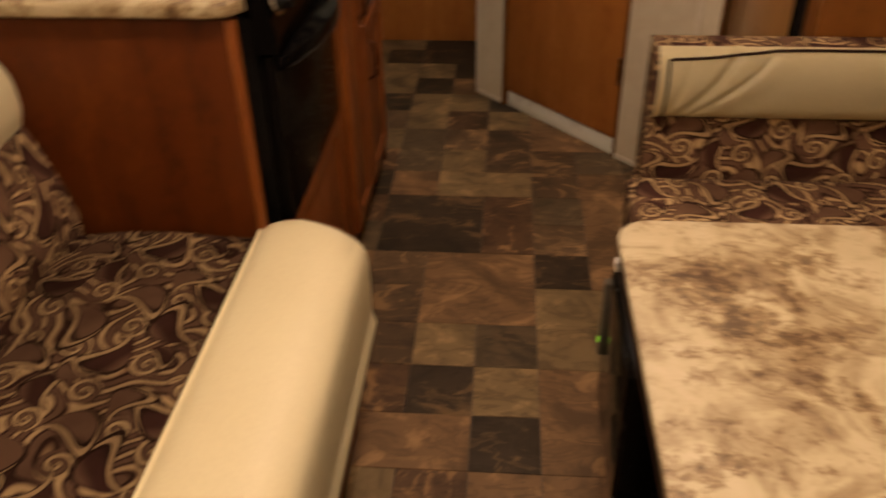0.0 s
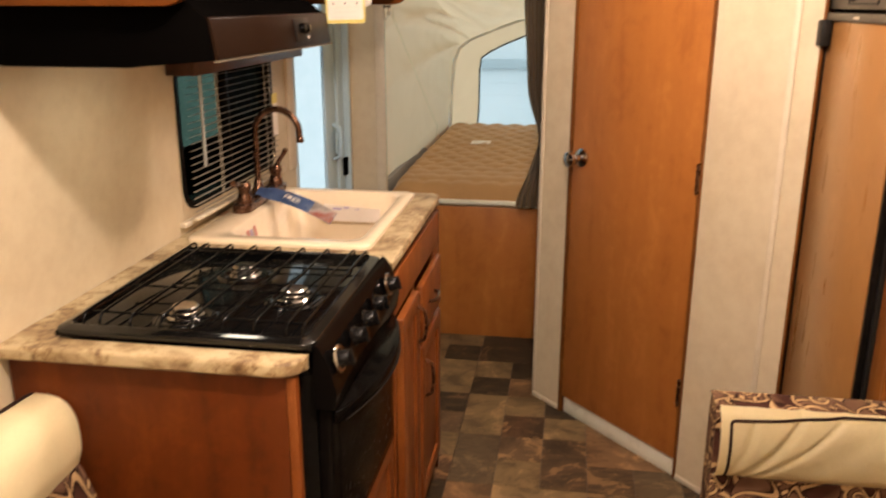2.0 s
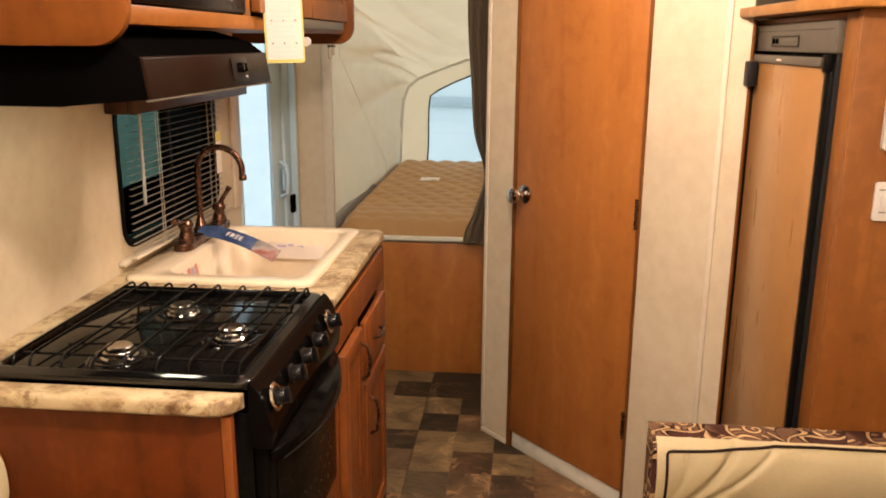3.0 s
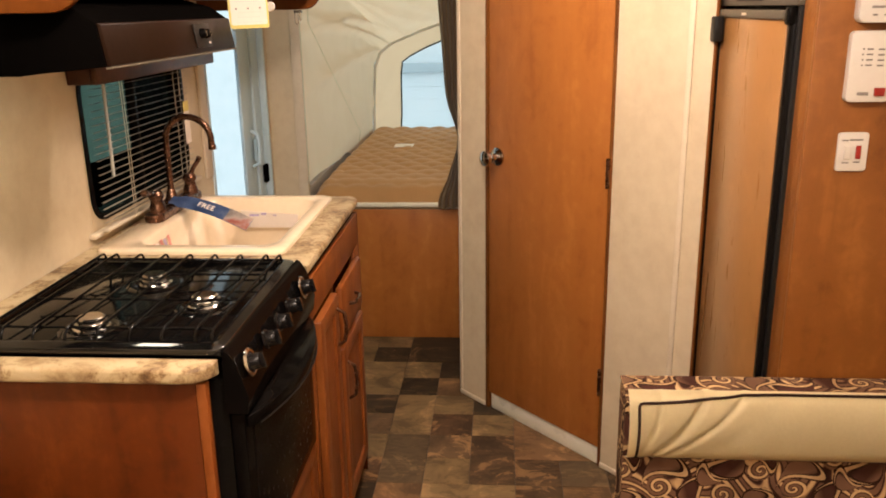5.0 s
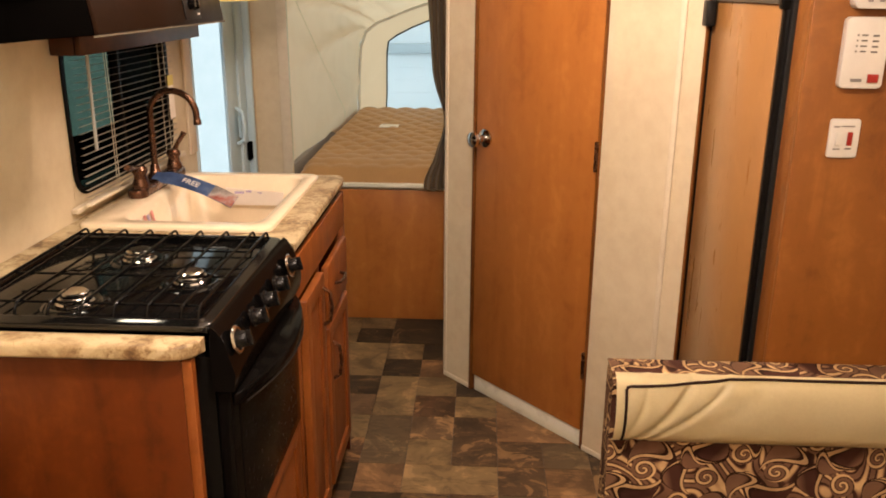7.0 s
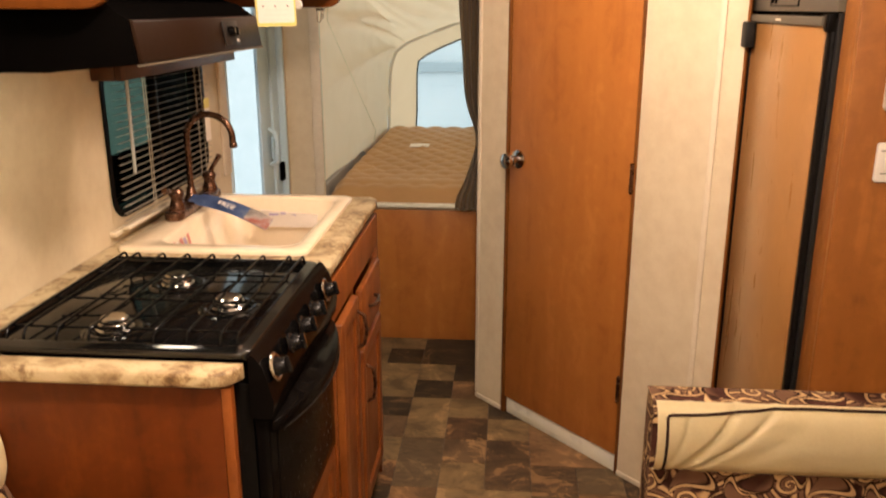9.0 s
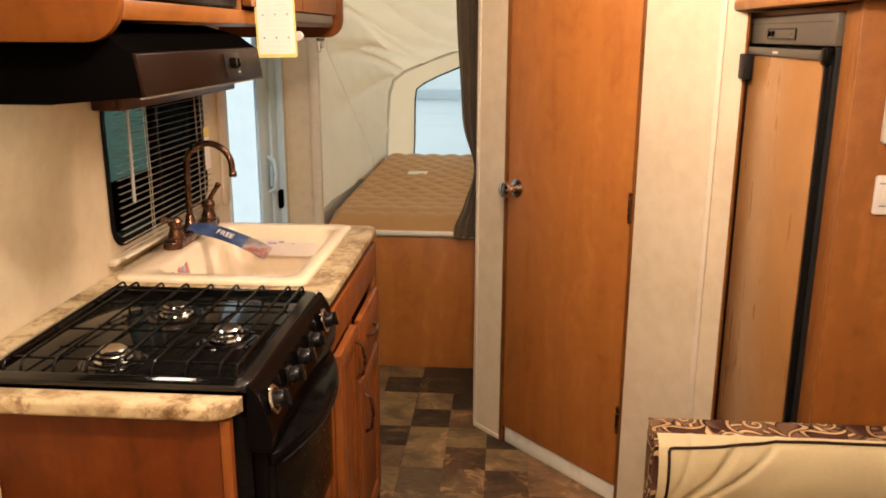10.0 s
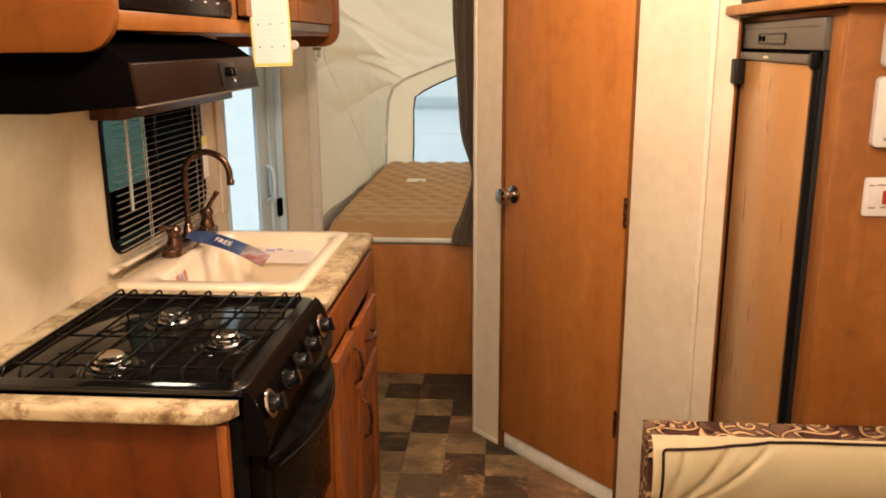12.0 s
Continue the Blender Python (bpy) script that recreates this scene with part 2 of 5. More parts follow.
# Cherry is split into tones by place, partly to even out lamp brightness.
CHERRY = wood("cherry_veneer", (0.1101, 0.0344, 0.0054), (0.1634, 0.05504, 0.009), (0.215, 0.07912, 0.01395))
DOORWOOD = wood("cherry_door_veneer", (0.308, 0.107, 0.0205), (0.372, 0.136, 0.028), (0.432, 0.168, 0.038))
FRONT = wood("cherry_cabinet_front", (0.12, 0.031, 0.006), (0.186, 0.0515, 0.009), (0.252, 0.077, 0.0142))
# Darker than the fronts; part of the darkness offsets lamps on the end panel.
CHERRY_DARK = wood("cherry_toned_down", (0.054, 0.0106, 0.0018), (0.092, 0.0198, 0.0030), (0.130, 0.0315, 0.0049), spec=0.18)
CHERRY_Y = wood("cherry_rail", (0.15, 0.048, 0.007), (0.20, 0.068, 0.0105), (0.25, 0.092, 0.015), (9, 0.7, 9), spec=0.16)
ENDWOOD = wood("cherry_end_panel", (0.100, 0.0285, 0.0042), (0.132, 0.0392, 0.0058), (0.166, 0.052, 0.008), spec=0.14)
CHERRY_X = wood("cherry_shelf", (0.26, 0.10, 0.02), (0.35, 0.15, 0.033), (0.44, 0.20, 0.05), (0.7, 9, 9))
MAPLE = wood("fridge_panel_veneer", (0.275, 0.126, 0.036), (0.325, 0.155, 0.047), (0.37, 0.184, 0.06), (3, 3, 0.4), rough=0.27, spec=0.45, relief=0.002)
WALNUT = wood("dark_valance_wood", (0.04, 0.014, 0.006), (0.075, 0.026, 0.01), (0.11, 0.04, 0.016), (9, 0.7, 9))
PAPER = wall_paper("mottled_wallcovering")
CEIL = speckle("white_ceiling_panel", [(0.3, (0.78, 0.75, 0.68)), (0.7, (0.84, 0.81, 0.74))], 40, 0.5, 0.05)
TRIM = speckle("cream_trim", [(0.3, (0.62, 0.53, 0.39)), (0.7, (0.72, 0.64, 0.49))], 40, 0.45, 0.05)
WAND = speckle("pale_clear_plastic", [(0.3, (0.42, 0.44, 0.42)), (0.7, (0.5, 0.52, 0.5))], 60, 0.2, 0.02)
GALV = speckle("galvanised_tube", [(0.3, (0.56, 0.53, 0.48)), (0.7, (0.68, 0.65, 0.60))], 60, 0.42, 0.03, metal=0.35)
VINYL = speckle("pale_vinyl_sill", [(0.3, (0.72, 0.71, 0.58)), (0.7, (0.84, 0.83, 0.70))], 14, 0.28, 0.05)
LAMINATE = stone_laminate("stone_laminate")
SLATES = {
    "D": slate("slate_dark", (0.050, 0.033, 0.018), 0.35), "S": slate("slate_grey", (0.112, 0.077, 0.040), 0.2), "O": slate("slate_olive", (0.222, 0.148, 0.068), 0.3),
    "B": slate("slate_brown", (0.205, 0.116, 0.053), 0.35), "R": slate("slate_rust", (0.100, 0.054, 0.026), 0.95), "T": slate("slate_tan", (0.150, 0.092, 0.046), 1.1),
    "M": slate("slate_mottled", (0.086, 0.053, 0.027), 0.75)}
SUBFLOOR = speckle("dark_joint", [(0.3, (0.06, 0.045, 0.03)), (0.7, (0.10, 0.078, 0.05))], 60, 0.6, 0.1)
ENAMEL = speckle("black_enamel", [(0.3, (0.003, 0.003, 0.003)), (0.7, (0.006, 0.0055, 0.005))], 50, 0.08, 0.01, spec=0.13)
GLOSSK = speckle("glossy_black_enamel", [(0.3, (0.003, 0.003, 0.003)), (0.7, (0.005, 0.0045, 0.004))], 50, 0.09, 0.01, spec=0.6)
KNOBK = speckle("black_knob_plastic", [(0.3, (0.004, 0.004, 0.004)), (0.7, (0.008, 0.007, 0.007))], 70, 0.24, 0.02, spec=0.2)
SATIN = speckle("black_satin", [(0.3, (0.003, 0.0027, 0.0024)), (0.7, (0.006, 0.0052, 0.0045))], 70, 0.26, 0.02, spec=0.03)
BLACKP = speckle("flat_black_paint", [(0.3, (0.0012, 0.0010, 0.0009)), (0.7, (0.0020, 0.0017, 0.0015))], 70, 0.5, 0.04, spec=0.0)
IRON = speckle("black_wire", [(0.3, (0.002, 0.002, 0.002)), (0.7, (0.004, 0.004, 0.004))], 200, 0.2, 0.02, spec=0.16)
HOODB = speckle("bronze_black_paint", [(0.3, (0.009, 0.0042, 0.0025)), (0.7, (0.014, 0.007, 0.004))], 80, 0.32, 0.04, spec=0.03)
GREYP = speckle("grey_bronze_plastic", [(0.3, (0.088, 0.074, 0.053)), (0.7, (0.112, 0.095, 0.068))], 90, 0.42, 0.05, spec=0.25)
PANELK = speckle("glossy_black_panel", [(0.3, (0.0022, 0.0018, 0.0017)), (0.7, (0.004, 0.0034, 0.003))], 50, 0.11, 0.01, spec=0.03)
DIMGREY = speckle("dim_grey_plastic", [(0.3, (0.010, 0.009, 0.008)), (0.7, (0.016, 0.014, 0.012))], 90, 0.4, 0.03, spec=0.1)
CHROME = speckle("chrome", [(0.3, (0.52, 0.51, 0.50)), (0.7, (0.62, 0.61, 0.60))], 60, 0.14, 0.02, metal=1.0)
STEEL = speckle("burner_steel", [(0.3, (0.50, 0.47, 0.43)), (0.7, (0.66, 0.63, 0.59))], 120, 0.17, 0.05, metal=1.0)
BRONZE = speckle("oil_rubbed_bronze", [(0.3, (0.10, 0.05, 0.03)), (0.7, (0.17, 0.09, 0.055))], 50, 0.27, 0.03, metal=0.85)
CREAM = speckle("cream_vinyl", [(0.3, (0.74, 0.635, 0.385)), (0.7, (0.81, 0.71, 0.445))], 150, 0.42, 0.12)
PIPING = speckle("brown_piping", [(0.3, (0.016, 0.007, 0.005)), (0.7, (0.028, 0.013, 0.009))], 150, 0.6, 0.1, spec=0.1)
BISQUE = speckle("bisque_sink", [(0.3, (0.74, 0.61, 0.42)), (0.7, (0.80, 0.68, 0.49))], 60, 0.25, 0.02, coat=0.3)
WHITE = speckle("white_plastic", [(0.3, (0.48, 0.46, 0.42)), (0.7, (0.53, 0.51, 0.47))], 60, 0.4, 0.03)
# White door paint; the bluish daylight on it is put into the colour.
DOORW = speckle("white_in_blue_daylight", [(0.3, (0.50, 0.66, 0.74)), (0.7, (0.56, 0.72, 0.80))], 60, 0.4, 0.03)
RED = speckle("red_rocker", [(0.3, (0.20, 0.009, 0.006)), (0.7, (0.26, 0.012, 0.008))], 60, 0.3, 0.02)
INK = speckle("grey_print", [(0.3, (0.12, 0.11, 0.10)), (0.7, (0.2, 0.18, 0.17))], 80, 0.6, 0.02)
PALEINK = speckle("faded_print", [(0.3, (0.38, 0.33, 0.30)), (0.7, (0.5, 0.44, 0.4))], 80, 0.6, 0.02)
PINK = speckle("pink_print", [(0.3, (0.52, 0.17, 0.15)), (0.7, (0.66, 0.30, 0.26))], 90, 0.5, 0.02)
MAUVE = speckle("mauve_print", [(0.3, (0.30, 0.25, 0.42)), (0.7, (0.5, 0.42, 0.55))], 90, 0.5, 0.02)
QUILT = speckle("brown_quilt_fabric", [(0.3, (0.36, 0.195, 0.068)), (0.7, (0.46, 0.262, 0.098))], 260, 0.75, 0.3, sheen=0.2)
CURTAIN = speckle("olive_brown_curtain", [(0.3, (0.18, 0.125, 0.06)), (0.7, (0.285, 0.203, 0.104))], 260, 0.8, 0.3, sheen=0.2)
CARDP = speckle("card_paper", [(0.3, (0.80, 0.74, 0.66)), (0.7, (0.86, 0.80, 0.72))], 80, 0.6, 0.02)
YELLOW = speckle("yellow_card", [(0.3, (0.70, 0.60, 0.16)), (0.7, (0.76, 0.66, 0.22))], 80, 0.6, 0.02)
SLATC = speckle("cream_slat", [(0.3, (0.31, 0.26, 0.19)), (0.7, (0.37, 0.31, 0.23))], 60, 0.4, 0.03)
BLUEP = speckle("blue_paper", [(0.36, (0.045, 0.085, 0.20)), (0.5, (0.09, 0.15, 0.31)), (0.66, (0.26, 0.32, 0.44))], 30, 0.3, 0.02, big=12.0)
LEAF = speckle("green_leaf", [(0.3, (0.03, 0.10, 0.025)), (0.7, (0.08, 0.2, 0.05))], 60, 0.4, 0.1)
SIDING = speckle("white_siding", [(0.3, (0.80, 0.84, 0.85)), (0.7, (0.86, 0.88, 0.89))], 8, 0.4, 0.02)
PAISLEY = paisley("paisley_fabric")
TINT = glass("tinted_glass", (0.25, 0.315, 0.272), gloss=0.004)
CLEAR = glass("clear_vinyl", (0.92, 0.96, 0.97), gloss=0.04)


def canvas_material():
    k = Nodes("cream_canvas")
    co = k.coords()
    a, b = k.noise(co, 3.5, 4.0, 0.5, 1.0), k.noise(co, 300.0, 2.0)
    c = k.ramp(a, [(0.3, (0.78, 0.645, 0.45)), (0.7, (0.86, 0.73, 0.54))])
    k.bump(k.math("ADD", k.math("MULTIPLY", a, 6.0), k.math("MULTIPLY", b, 0.15)), 0.35, 0.01)
    k.done(c, 0.7)
    tr = k.n("ShaderNodeBsdfTranslucent", Color=(1.0, 0.735, 0.48, 1))
    mx = k.n("ShaderNodeMixShader", Fac=0.50)
    k.put(mx.inputs[1], k.b.outputs[0])
    k.put(mx.inputs[2], tr.outputs[0])
    k.t.links.new(mx.outputs[0], k.t.nodes["Material Output"].inputs["Surface"])
    return k.m


CANVAS = canvas_material()


# ---------- mesh helpers ----------
def part(name, bm, material, parent=None, label="", angle=35):
    me = bpy.data.meshes.new(name)
    bm.normal_update()
    bm.to_mesh(me)
    bm.free()
    for p in me.polygons:
        p.use_smooth = True
    me.set_sharp_from_angle(angle=radians(angle))
    me.materials.append(material)
    ob = new(name, me)
    ob.parent = parent
    if label:
        tagged(ob, label)
    return ob


def thing(name, label, category, loc=(0, 0, 0), group="", kind=""):
    """An empty that holds the parts of one thing, at the world's origin unless loc is given."""
    ob = new(name)
    ob.location = loc
    ob.empty_display_size = 0.05
    return tagged(ob, label, category, group, kind)


def box(bm, x0, x1, y0, y1, z0, z1, bevel=0.0, seg=2):
    m = Matrix.Translation(((x0 + x1) / 2, (y0 + y1) / 2, (z0 + z1) / 2)) @ Matrix.Diagonal((abs(x1 - x0), abs(y1 - y0), abs(z1 - z0), 1))
    tmp = bmesh.new()
    bmesh.ops.create_cube(tmp, size=1, matrix=m)
    if bevel:
        bmesh.ops.bevel(tmp, geom=tmp.edges[:], offset=bevel, segments=seg, affect="EDGES", profile=0.5)
    join(bm, tmp)
    return bm


def join(bm, tmp, m=None):
    if m is not None:
        bmesh.ops.transform(tmp, matrix=m, verts=tmp.verts)
    vs = {}
    for v in tmp.verts:
        vs[v] = bm.verts.new(v.co)
    for f in tmp.faces:
        bm.faces.new([vs[v] for v in f.verts])
    tmp.free()


def boxes(*rows, bevel=0.0):
    bm = bmesh.new()
    for r in rows:
        box(bm, *r, bevel=bevel)
    return bm


def bx(*a, bevel=0.003, seg=2):
    return box(bmesh.new(), *a, bevel=bevel, seg=seg)


def prism(pts, axis, a, b, bevel=0.0):
    """A polygon of two coordinates, drawn out along an axis from a to b."""
    bm = bmesh.new()
    order = {"x": lambda p, c: (c, p[0], p[1]), "y": lambda p, c: (p[0], c, p[1]), "z": lambda p, c: (p[0], p[1], c)}[axis]
    lo = [bm.verts.new(order(p, a)) for p in pts]
    hi = [bm.verts.new(order(p, b)) for p in pts]
    bm.faces.new(lo)
    bm.faces.new(hi[::-1])
    for i in range(len(pts)):
        j = (i + 1) % len(pts)
        bm.faces.new((lo[j], lo[i], hi[i], hi[j]))
    bmesh.ops.recalc_face_normals(bm, faces=bm.faces)
    if bevel:
        bmesh.ops.bevel(bm, geom=bm.edges[:], offset=bevel, segments=2, affect="EDGES", profile=0.5)
    return bm


def round_rect(x0, x1, y0, y1, r, n=5):
    pts = []
    rs = r if isinstance(r, (tuple, list)) else (r,) * 4
    for (cx, cy, s), rr in zip(((x1, y1, 0), (x0, y1, 90), (x0, y0, 180), (x1, y0, 270)), rs):
        ox = cx - rr if cx == x1 else cx + rr
        oy = cy - rr if cy == y1 else cy + rr
        for i in range(n + 1):
            a = radians(s + 90 * i / n)
            pts.append((ox + rr * math.cos(a), oy + rr * math.sin(a)))
    return pts


def sweep(bm, pts, r, n=8, closed=False, cap=True):
    """A round bar along points; r may be a list."""
    pts = [Vector(p) for p in pts]
    rings = []
    up = Vector((0.13, 0.31, 0.94))
    for i, p in enumerate(pts):
        a = pts[i - 1] if i or closed else p
        b = pts[(i + 1) % len(pts)] if i < len(pts) - 1 or closed else p
        d = (b - a).normalized()
        s = d.cross(up)
        if s.length < 0.1:
            s = d.cross(Vector((1, 0, 0)))
        s.normalize()
        up = s.cross(d)
        rr = r[i] if isinstance(r, (list, tuple)) else r
        rings.append([bm.verts.new(p + (s * math.cos(t) + up * math.sin(t)) * rr) for t in (2 * math.pi * j / n for j in range(n))])
    for i in range(len(rings) - (0 if closed else 1)):
        q, w = rings[i], rings[(i + 1) % len(rings)]
        for j in range(n):
            bm.faces.new((q[j], q[(j + 1) % n], w[(j + 1) % n], w[j]))
    if cap and not closed:
        bm.faces.new(rings[0][::-1])
        bm.faces.new(rings[-1])
    return bm


def lathe(prof, m, n=20):
    """A profile of (radius, height) turned about z, placed by m."""
    bm = bmesh.new()
    rings = []
    for r, h in prof:
        if r < 1e-5:
            rings.append([bm.verts.new((0, 0, h))])
        else:
            rings.append([bm.verts.new((r * math.cos(2 * math.pi * j / n), r * math.sin(2 * math.pi * j / n), h)) for j in range(n)])
    for q, w in zip(rings, rings[1:]):
        for j in range(n):
            k = (j + 1) % n
            if len(q) == 1 and len(w) == 1:
                continue
            if len(q) == 1:
                bm.faces.new((q[0], w[j], w[k]))
            elif len(w) == 1:
                bm.faces.new((q[j], q[k], w[0]))
            else:
                bm.faces.new((q[j], q[k], w[k], w[j]))
    bmesh.ops.recalc_face_normals(bm, faces=bm.faces)
    bmesh.ops.transform(bm, matrix=m, verts=bm.verts)
    return bm


def sheet(fn, nu, nv, thick=0.0):
    """A curved sheet from fn(u, v) with u and v from 0 to 1, given some thickness."""
    bm = bmesh.new()
    g = [[bm.verts.new(fn(i / nu, j / nv)) for j in range(nv + 1)] for i in range(nu + 1)]
    for i in range(nu):
        for j in range(nv):
            bm.faces.new((g[i][j], g[i + 1][j], g[i + 1][j + 1], g[i][j + 1]))
    if thick:
        bmesh.ops.solidify(bm, geom=bm.faces[:], thickness=thick)
    return bm


def smoothstep(a, b, x):
    t = min(1.0, max(0.0, (x - a) / (b - a)))
    return t * t * (3 - 2 * t)


# ---------- the setting ----------
XL, XR, YF, YB, ZC = -0.89, 1.27, -1.2, 3.58, 2.0
DIAG_A, DIAG_B = Vector((-0.048, 2.988, 0)), Vector((0.43, 2.46, 0))
DIR = (DIAG_B - DIAG_A).normalized()
OUT = Vector((DIR.y, -DIR.x, 0))          # towards the aisle


def along_diag(s, d, z):
    """A point on the slanting partition: s along it, d out towards the aisle."""
    return DIAG_A + DIR * s + OUT * d + Vector((0, 0, z))


def diag_box(s0, s1, d0, d1, z0, z1, bevel=0.0):
    m = Matrix(((DIR.x, OUT.x, 0, DIAG_A.x), (DIR.y, OUT.y, 0, DIAG_A.y), (0, 0, 1, 0), (0, 0, 0, 1)))
    bm = box(bmesh.new(), s0, s1, d0, d1, z0, z1, bevel)
    bmesh.ops.transform(bm, matrix=m, verts=bm.verts)
    bmesh.ops.recalc_face_normals(bm, faces=bm.faces)
    return bm


def structure(name, bm, material, label, category=""):
    return tagged(part(name, bm, material), label, category or name.split("_")[0], kind="structure")


floor = structure("floor", bx(XL - 0.06, XR + 0.06, YF - 0.06, YB + 0.02, -0.06, -0.004, bevel=0), SUBFLOOR, "dark vinyl floor printed with brown slate tiles", "floor")
structure("ceiling", bx(XL - 0.06, XR + 0.06, YF - 0.06, YB + 0.02, ZC, ZC + 0.05, bevel=0), CEIL, "cream panelled ceiling", "ceiling")
WIN_Y, WIN_Z = (1.905, 2.56), (0.965, 1.34)
WIN2_Y = (0.30, 1.003)
DOOR_Y = (2.772, 3.49)
t = 0.05
structure("wall_left", boxes(
    (XL - t, XL, YF, WIN2_Y[0], 0, ZC), (XL - t, XL, WIN2_Y[0], WIN2_Y[1], 0, WIN_Z[0]), (XL - t, XL, WIN2_Y[0], WIN2_Y[1], WIN_Z[1], ZC), (XL - t, XL, WIN2_Y[1], WIN_Y[0], 0, ZC), (XL - t, XL, WIN_Y[0], WIN_Y[1], 0, WIN_Z[0]), (XL - t, XL, WIN_Y[0], WIN_Y[1], WIN_Z[1], ZC),
    (XL - t, XL, WIN_Y[1], DOOR_Y[0], 0, ZC), (XL - t, XL, DOOR_Y[0], DOOR_Y[1], 1.92, ZC), (XL - t, XL, DOOR_Y[1], YB, 0, ZC)), PAPER, "cream mottled wall with a window and an entry doorway", "wall")
structure("wall_right", boxes((XR, XR + t, YF, YB, 0, ZC)), PAPER, "cream mottled side wall", "wall")
structure("wall_front", boxes((XL, XR, YF - t, YF, 0, ZC)), PAPER, "cream mottled end wall", "wall")
BED_X0 = -0.745
structure("wall_rear", boxes((XL, BED_X0, YB - 0.04, YB, 0, ZC), (BED_X0, 0.9, YB - 0.04, YB, 1.74, ZC), (-0.02, XR, YB - 0.04, YB, 0, 1.74)), PAPER, "cream end wall around the bunk opening", "wall")
structure("trim_opening", bx(BED_X0 - 0.035, BED_X0 + 0.006, YB - 0.052, YB - 0.041, 0.62, 1.74), TRIM, "cream plastic edging of the bunk opening", "trim")
structure("trim_header", bx(BED_X0, -0.05, YB - 0.055, YB - 0.041, 1.685, 1.80), WALNUT, "dark track above the bunk opening", "trim")

# slanting bathroom partition, its door and trims
structure("wall_diagonal", diag_box(0, 0.148, -0.035, 0, 0, ZC), PAPER, "cream mottled slanting bathroom partition", "wall")
structure("wall_diagonal_right", diag_box(0.716, 0.98, -0.035, 0, 0, ZC), PAPER, "cream mottled slanting partition beside the refrigerator", "wall")
structure("wall_diagonal_edge", diag_box(0.9801, 1.030, -0.005, 0, 0, ZC), PAPER, "thin cream edge of the slanting partition", "wall")
structure("trim_edge", diag_box(1.0302, 1.0375, -0.005, 0.001, 0, 1.53), CHERRY, "thin cherry strip at the partition edge", "trim")
structure("wall_diagonal_head", diag_box(0.1482, 0.7158, -0.035, 0, 1.9, ZC), PAPER, "cream partition above the bathroom door", "wall")
structure("wall_bath_side", boxes((-0.048, -0.012, 3.0, YB - 0.04, 0, ZC)), PAPER, "cream bathroom side partition", "wall")
structure("trim_corner", diag_box(-0.004, 0.012, -0.036, 0.004, 0.02, ZC - 0.002, 0.002), TRIM, "cream corner moulding of the partition", "trim")
structure("trim_batten", diag_box(0.953, 0.971, 0.001, 0.0045, 0.02, ZC - 0.002, 0.0015), TRIM, "cream vertical batten on the partition", "trim")
structure("baseboard", diag_box(0.0, 0.147, 0.001, 0.006, 0.0, 0.018, 0.002), TRIM, "thin cream floor moulding", "baseboard")
structure("baseboard_right", diag_box(0.717, 0.952, 0.001, 0.006, 0.0, 0.018, 0.002), TRIM, "thin cream floor moulding", "baseboard")
structure("threshold", diag_box(0.172, 0.702, -0.035, -0.004, 0.0, 0.062, 0.003), VINYL, "pale raised sill under the bathroom door", "sill")

door = tagged(new("door_1"), "cherry-veneered bathroom door, closed, with a chrome knob", "door", kind="structure")
part("door_leaf", diag_box(0.168, 0.703, -0.026, 0.003, 0.066, 1.885, 0.002), DOORWOOD, door)
part("jamb", diag_box(0.149, 0.165, -0.034, 0.005, 0.0, 1.9, 0.002), CHERRY, door, "dark cherry door jamb")
part("jamb", diag_box(0.706, 0.715, -0.034, 0.005, 0.0, 1.9, 0.002), CHERRY, door)
for z in (0.30, 0.98, 1.66):
    h = bmesh.new()
    sweep(h, [along_diag(0.7045, 0.008, z - 0.045), along_diag(0.7045, 0.008, z + 0.045)], 0.006)
    part("hinge", h, BRONZE, door, "dark bronze hinge")
kn = Matrix.Translation(along_diag(0.214, 0.003, 0.968)) @ OUT.to_track_quat("Z", "Y").to_matrix().to_4x4()
knob = part("door_knob", lathe([(0, 0), (0.031, 0), (0.031, 0.006), (0.024, 0.01), (0.012, 0.016), (0.011, 0.032), (0.021, 0.04), (0.027, 0.052), (0.025, 0.064), (0.012, 0.07), (0, 0.071)], kn, 28), CHROME, door, "shiny chrome round knob")
part("latch_plate", diag_box(0.1655, 0.1675, -0.02, 0.0045, 0.95, 1.02), CHROME, door)

# windows of the left wall
def ring_prism(outer, inner, axis, a, b):
    """A closed frame between two outlines with the same number of points."""
    bm = bmesh.new()
    order = {"x": lambda p, c: (c, p[0], p[1]), "y": lambda p, c: (p[0], c, p[1]), "z": lambda p, c: (p[0], p[1], c)}[axis]
    v = [[bm.verts.new(order(p, c)) for p in o] for o in (outer, inner) for c in (a, b)]
    n = len(outer)
    for i in range(n):
        j = (i + 1) % n
        bm.faces.new((v[0][i], v[0][j], v[2][j], v[2][i]))
        bm.faces.new((v[1][i], v[1][j], v[3][j], v[3][i]))
        bm.faces.new((v[0][i], v[0][j], v[1][j], v[1][i]))
        bm.faces.new((v[2][i], v[2][j], v[3][j], v[3][i]))
    bmesh.ops.recalc_face_normals(bm, faces=bm.faces)
    return bm


